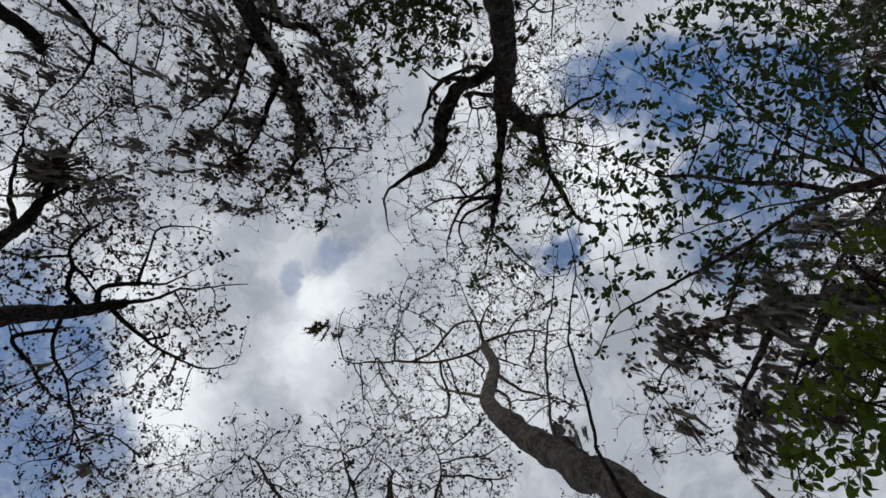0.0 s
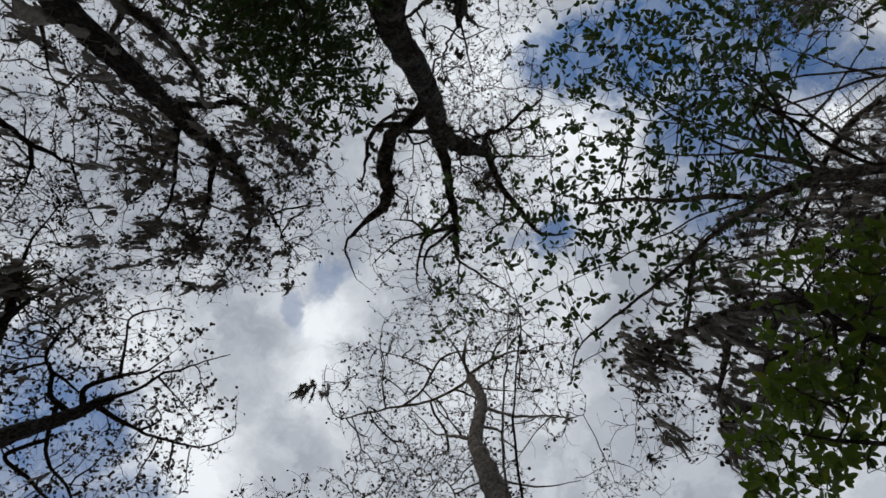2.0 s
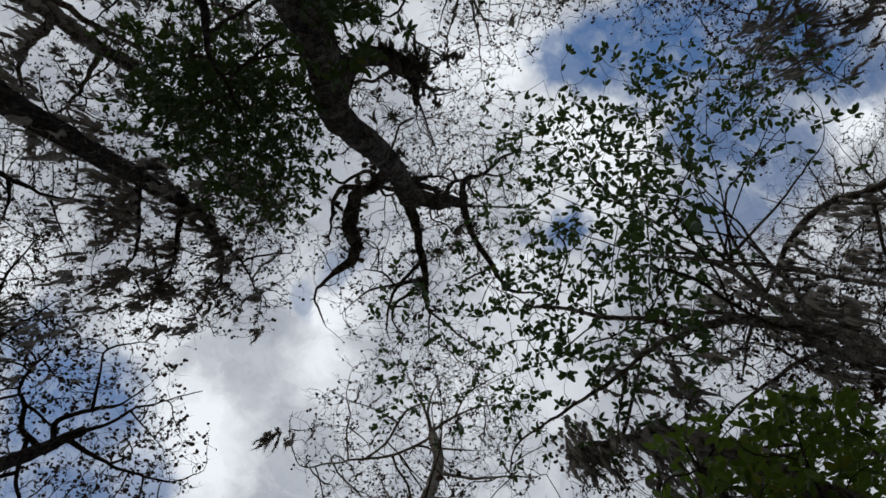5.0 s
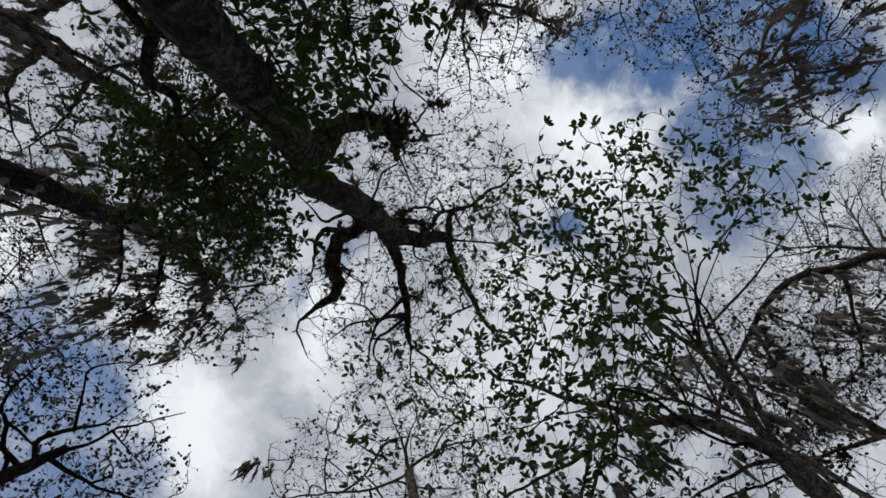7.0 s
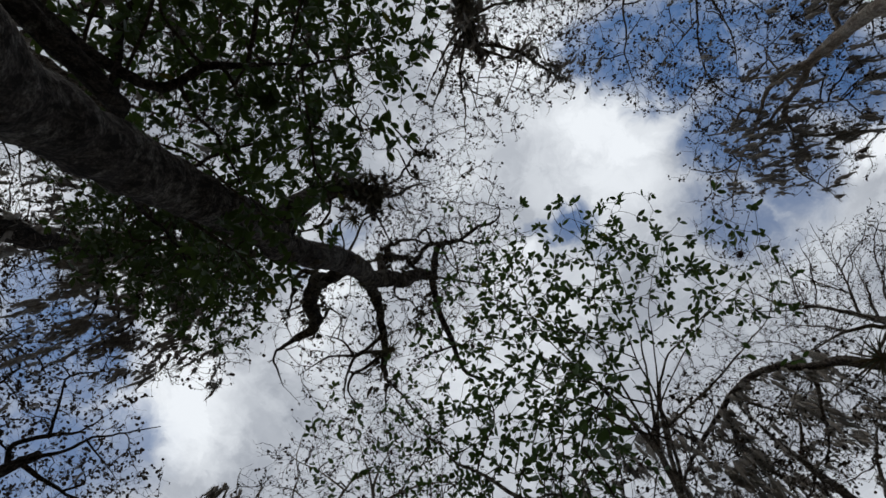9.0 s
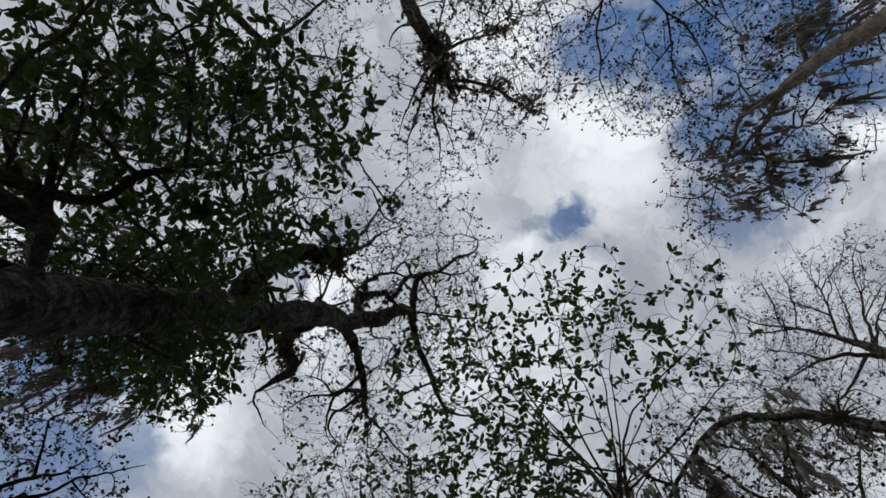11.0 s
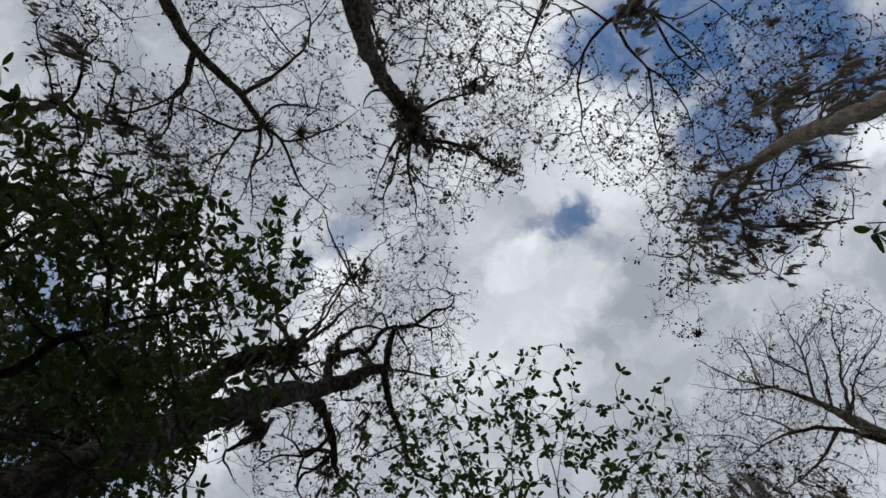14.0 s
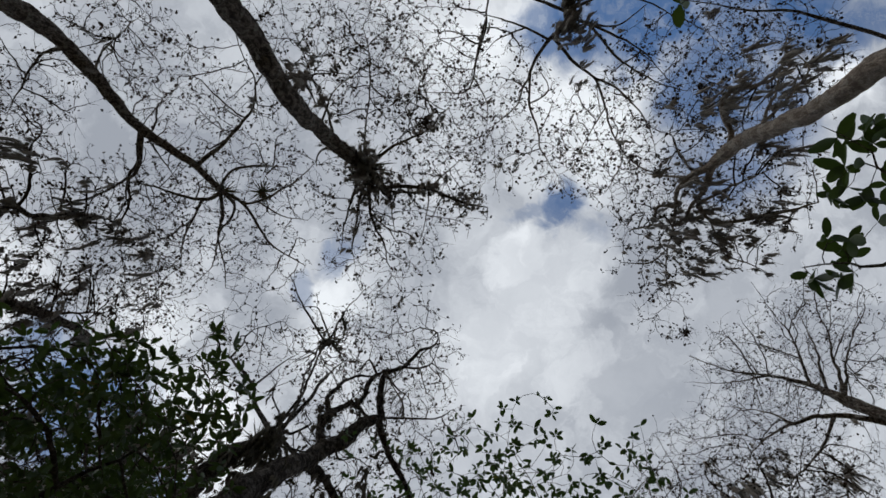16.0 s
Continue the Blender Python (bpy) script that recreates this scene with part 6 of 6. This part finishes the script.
# ---- a low branch of large leaves ----
low_bay = Tree("bay_shrub", "arching bay shrub with large glossy dark leaves", "shrub", BARK_GREY, 29, 0.1, 0.05)
low_bay.limb((5.9, -3.6, 0, 0.05), (5.6, -3.6, 2.5, 0.04), (5.1, -3.6, 4.5, 0.02), (4.93, -3.38, 5.1, 0.01), (4.78, -3.42, 5.15, 0.006), (4.59, -3.46, 5.2, 0.003))
low_bay.limb((5.25, -3.6, 4.1, 0.02), (5.01, -3.76, 5.0, 0.01), (4.91, -3.94, 5.0, 0.006), (4.74, -4.12, 5.05, 0.003))
low_bay.limb((5.25, -3.65, 4.1, 0.02), (4.9, -4.4, 4.7, 0.012), (4.39, -4.82, 5.1, 0.005), (4.16, -4.93, 5.15, 0.003))
low_bay.crown(4.80, -3.45, 5.15, 0.22, 0.12)
low_bay.crown(4.93, -3.85, 5.05, 0.2, 0.12)
low_bay.crown(4.26, -4.89, 5.15, 0.16, 0.08)
low_bay.crown(5.13, -3.5, 5.1, 0.22, 0.15)
low_bay.crown(4.98, -4.06, 5.1, 0.16, 0.1)
low_bay.crown(4.85, -3.91, 5.1, 0.12, 0.1)
low_bay.crown(4.9, -3.73, 5.1, 0.16, 0.1)
low_bay.crown(4.77, -3.53, 5.1, 0.14, 0.1)
low_bay.crown(4.97, -3.85, 5.1, 0.14, 0.1)
low_bay.grow(0.0024, 0.8)
low_bay.leaves(LEAF_DARK, 0.1, 0.055, 4, 0.2, 260)

# ---- moss and air plants ----
hang = random.Random(5)
for tree, count, size in ((drooping_tree, 90, 0.75), (mossy_tree, 430, 0.74), (far_mossy_tree, 170, 0.85), (pale_tree, 150, 0.85), (brown_tree, 36, 0.5), (perch_tree, 50, 0.9), (leaning_tree, 300, 0.66), (tangle_tree, 170, 0.62),
                          (gnarled_tree, 60, 0.36), (plain_tree, 76, 0.62), (edge_tree, 26, 0.9), (forked_tree, 16, 0.8), (high_tree, 40, 0.75), (star_tree, 12, 0.6), (bent_tree, 8, 0.45)):
    for spot, r in tree.spots(count):
        hang_moss(tree, spot - Vector((0, 0, r * 0.6)), size * hang.uniform(0.6, 1.2), hang)

for x, y, z in ((-1.75, 1.05, 10.65), (-1.68, 1.0, 10.6), (-5.4, -1.0, 10.9), (-5.5, -1.1, 11.0), (-5.55, -1.0, 10.95), (-5.6, -1.1, 11.05), (-5.35, -1.1, 11.0), (-5.5, -0.95, 10.85), (-5.45, -1.2, 11.1), (-5.62, -2.9, 11.1), (-5.58, -2.85, 11.15), (5.35, -6.3, 11.8), (5.45, -6.35, 11.85), (5.4, -6.2, 11.9), (1.0, -2.55, 7.4), (1.05, -2.6, 7.5), (1.1, -2.7, 7.6), (0.95, -2.65, 7.3), (1.12, -2.75, 7.8), (1.0, -2.7, 7.2), (5.39, -6.55, 12), (5.48, -6.41, 12), (5.56, -6.48, 11.9), (5.44, -6.6, 11.8), (5.62, -6.29, 12), (5.37, -6.31, 12), (5.5, -6.6, 11.7)):
    hang_moss(None, Vector((x, y, z)), 0.55, hang)

for x, y, z, spread in ((0.14, -1.82, 9.1, 0.1), (0.0, -1.5, 9.5, 0.12), (-0.14, -1.15, 10.1, 0.1), (0.68, -0.5, 10.7, 0.1), (0.72, -0.9, 10.5, 0.1), (0.95, -2.68, 7.3, 0.1), (1.02, -2.55, 7.6, 0.1), (0.79, -2.75, 6.95, 0.1), (0.42, -2.2, 7.0, 0.14), (0.55, -2.0, 8.4, 0.12), (0.7, -1.72, 9.6, 0.12), (1.2, -1.55, 11.2, 0.12), (1.4, -1.2, 11.7, 0.1), (6.34, -4.4, 10.0, 0.1), (6.45, -4.6, 10.1, 0.1), (6.7, -4.78, 10.3, 0.12), (7.1, -3.13, 10.7, 0.14), (6.85, -3.12, 11.0, 0.12), (6.55, -3.15, 11.2, 0.12), (5.8, -2.5, 11.2, 0.12), (6.0, -2.8, 11.2, 0.12), (2.1, -4.9, 10.7, 0.12), (2.15, -4.85, 10.6, 0.1), (3.3, -4.2, 10.9, 0.1), (3.1, -4.3, 11.0, 0.12), (3.1, -5.3, 10.6, 0.08), (2.0, -5.05, 10.2, 0.1), (2.4, -4.4, 11.2, 0.12), (-5.45, -1.05, 11.0, 0.16), (-5.5, -1.1, 11.1, 0.14), (-5.6, -1.0, 10.9, 0.16), (1.76, 0.73, 7.2, 0.1), (1.84, 0.67, 7.1, 0.1), (1.96, 0.59, 6.8, 0.1)):
    for k in range(7):
        hang_moss(None, Vector((x + hang.gauss(0, spread), y + hang.gauss(0, spread), z + hang.gauss(0, spread))), hang.uniform(0.3, 0.6), hang)

for x, y, z in ((5.9, -2.75, 11.3), (6.2, -2.6, 11.3), (6.5, -2.9, 11.2), (5.7, -2.5, 11.5), (6.35, -2.35, 11.6), (6.3, -3.1, 11.0), (5.95, -3.2, 11.2), (6.9, -3.0, 11.0)):
    for _ in range(6):
        hang_moss(pale_tree, Vector((x + hang.gauss(0, 0.16), y + hang.gauss(0, 0.16), z + hang.gauss(0, 0.12))), hang.uniform(0.5, 0.9), hang)

for x, y, z, count, spread in ((-5.40, -1.20, 10.9, 26, 0.17), (-5.00, -1.00, 11.2, 10, 0.16), (-4.99, -0.42, 11.0, 10, 0.16), (2.1, -4.93, 10.62, 24, 0.12), (2.16, -4.86, 10.45, 26, 0.09), (5.36, -6.19, 11.7, 34, 0.13), (5.38, -5.94, 11.5, 8, 0.05), (2.87, -4.45, 11.05, 7, 0.08), (3.18, -4.23, 11.05, 7, 0.08), (2.36, -4.61, 11.05, 7, 0.08), (2.05, -4.58, 11.05, 7, 0.08), (-1.73, 1.04, 10.7, 9, 0.06), (-1.47, 1.10, 10.7, 5, 0.06), (5.42, -6.3, 11.85, 16, 0.16)):
    for _ in range(count):
        hang_moss(None, Vector((x + hang.gauss(0, spread), y + hang.gauss(0, spread), z + hang.gauss(0, spread * 0.8))), hang.uniform(0.5, 0.85), hang)

for x, y, z in ((-2.37, -2.46, 9), (-2.27, -2.29, 9), (-1.42, -2.02, 9.2), (-1.3, -1.9, 9.5), (-1.24, -1.77, 9.8), (-3.19, -1.41, 10.3), (-2.45, -1.05, 10.6), (-2.16, -0.98, 10.6), (-3.03, -2.21, 9.8), (-1.78, -1.46, 10.2), (-1.57, -2.95, 9.5), (-1.81, -3.17, 9.5), (-1.12, -2.23, 9.8), (-2.9, -1.02, 10.6), (-3.29, -2.89, 9.8)):
    for _ in range(7):
        hang_moss(mossy_tree, Vector((x + hang.gauss(0, 0.13), y + hang.gauss(0, 0.13), z + hang.gauss(0, 0.12))), hang.uniform(0.5, 0.95), hang)

for x, y, z in ((2.55, 0.74, 7.5), (2.49, 1.24, 7.5), (2.64, 1.37, 7.4), (2.58, 1.65, 7.5), (2.69, 1.59, 7.3), (2.67, 1.9, 7.5), (2.75, 1.13, 7.2), (2.75, 0.91, 7), (1.84, 0.54, 7.3), (1.93, 0.79, 7.3), (1.77, 0.85, 7.4), (2.84, 1.3, 7.1), (2.35, 0.47, 6.6), (2.23, 1.5, 9.9), (2.43, 1.78, 9.9), (2.71, 2.11, 9.9)):
    for _ in range(6):
        hang_moss(leaning_tree, Vector((x + hang.gauss(0, 0.08), y + hang.gauss(0, 0.08), z + hang.gauss(0, 0.08))), hang.uniform(0.45, 0.75), hang)

for x, y, z in ((0.43, 0.7, 4.5), (0.46, 0.66, 4.35), (0.5, 0.62, 4.2)):
    for _ in range(3):
        hang_moss(bent_tree, Vector((x + hang.gauss(0, 0.03), y + hang.gauss(0, 0.03), z + hang.gauss(0.06, 0.04))), hang.uniform(0.2, 0.3), hang)

for x, y, z, count in ((1.06, -2.66, 7.3, 22), (0.98, -2.62, 7.15, 18), (1.08, -2.7, 7.55, 14), (0.86, -2.66, 7, 12), (1.42, -3.1, 9.1, 14), (1.47, -3.05, 9, 8)):
    for _ in range(count):
        hang_moss(gnarled_tree, Vector((x + hang.gauss(0, 0.06), y + hang.gauss(0, 0.06), z + hang.gauss(0.05, 0.05))), hang.uniform(0.3, 0.5), hang)

for x, y, z in ((1.17, -1.21, 10.20), (1.15, -1.03, 10.10), (-0.04, -1.37, 9.90), (-0.11, -1.17, 9.90), (-0.09, -1.66, 9.40), (0.71, -0.33, 10.50), (1.01, -2.62, 7.60), (0.70, -1.87, 10.60), (-0.02, -1.38, 9.80), (1.23, -2.99, 11.20)):
    for _ in range(5):
        hang_moss(gnarled_tree, Vector((x + hang.gauss(0, 0.07), y + hang.gauss(0, 0.07), z + hang.gauss(0.1, 0.08))), hang.uniform(0.5, 0.8), hang)

sleeve(gnarled_tree, 0.025, 0.07, 0.07, 0.62, 6.0)
sleeve(gnarled_tree, 0.07, 0.14, 0.09, 0.55, 5.4)
sleeve(pale_tree, 0.012, 0.05, 0.25, 0.8, 8.0)
sleeve(plain_tree, 0.012, 0.10, 0.14, 0.7, 7.5)
sleeve(mossy_tree, 0.012, 0.05, 0.13, 0.9, 7.0)
sleeve(mossy_tree, 0.05, 0.12, 0.07, 1.15, 5.5)
sleeve(far_mossy_tree, 0.03, 0.12, 0.08, 1.2, 8.0)
sleeve(high_tree, 0.04, 0.12, 0.08, 1.0, 11.0)
# the outer tip of the pale cypress is bare
pale_tree.tufts = [tuft for tuft in pale_tree.tufts if tuft[1][0] > 6.5 or tuft[1][1] < -2.2]
for tree in WOOD:
    if tree.tufts:
        drape(tree)

plant = air_plant()
PERCHES = [(-5.4, -1.2, 10.85, 1.3), (-5.36, -1.1, 10.9, 1.2), (-5.45, -1.15, 10.95, 1.4), (2.12, -4.93, 10.55, 0.9), (-5.45, -1.05, 11.0, 1.8), (-5.62, -2.9, 11.15, 1.0), (1.0, -2.7, 7.25, 0.5), (0.56, -2.25, 8.15, 0.45),
           (2.15, -4.9, 10.65, 1.25), (-0.19, -5.21, 12.2, 0.9), (0.3, -5.1, 12.5, 0.9), (5.4, -6.3, 11.9, 0.6), (4.62, -1.18, 6.35, 0.75), (0.95, -1.05, 8.75, 0.5),
           (0.75, -2.45, 8.3, 0.5), (6.4, -3.75, 10.4, 0.4), (7.12, -3.12, 10.8, 0.6)]
for k, (x, y, z, s) in enumerate(PERCHES):
    m = pose(x, y, z, hang.gauss(0, 18), hang.gauss(0, 18), hang.random() * 360) @ Matrix.Scale(s, 4)
    if k == 0:
        plant.matrix_basis = m
        plant.scale = (s, s, s)
    else:
        other = copy_thing(plant, m)
        other.scale = (s, s, s)
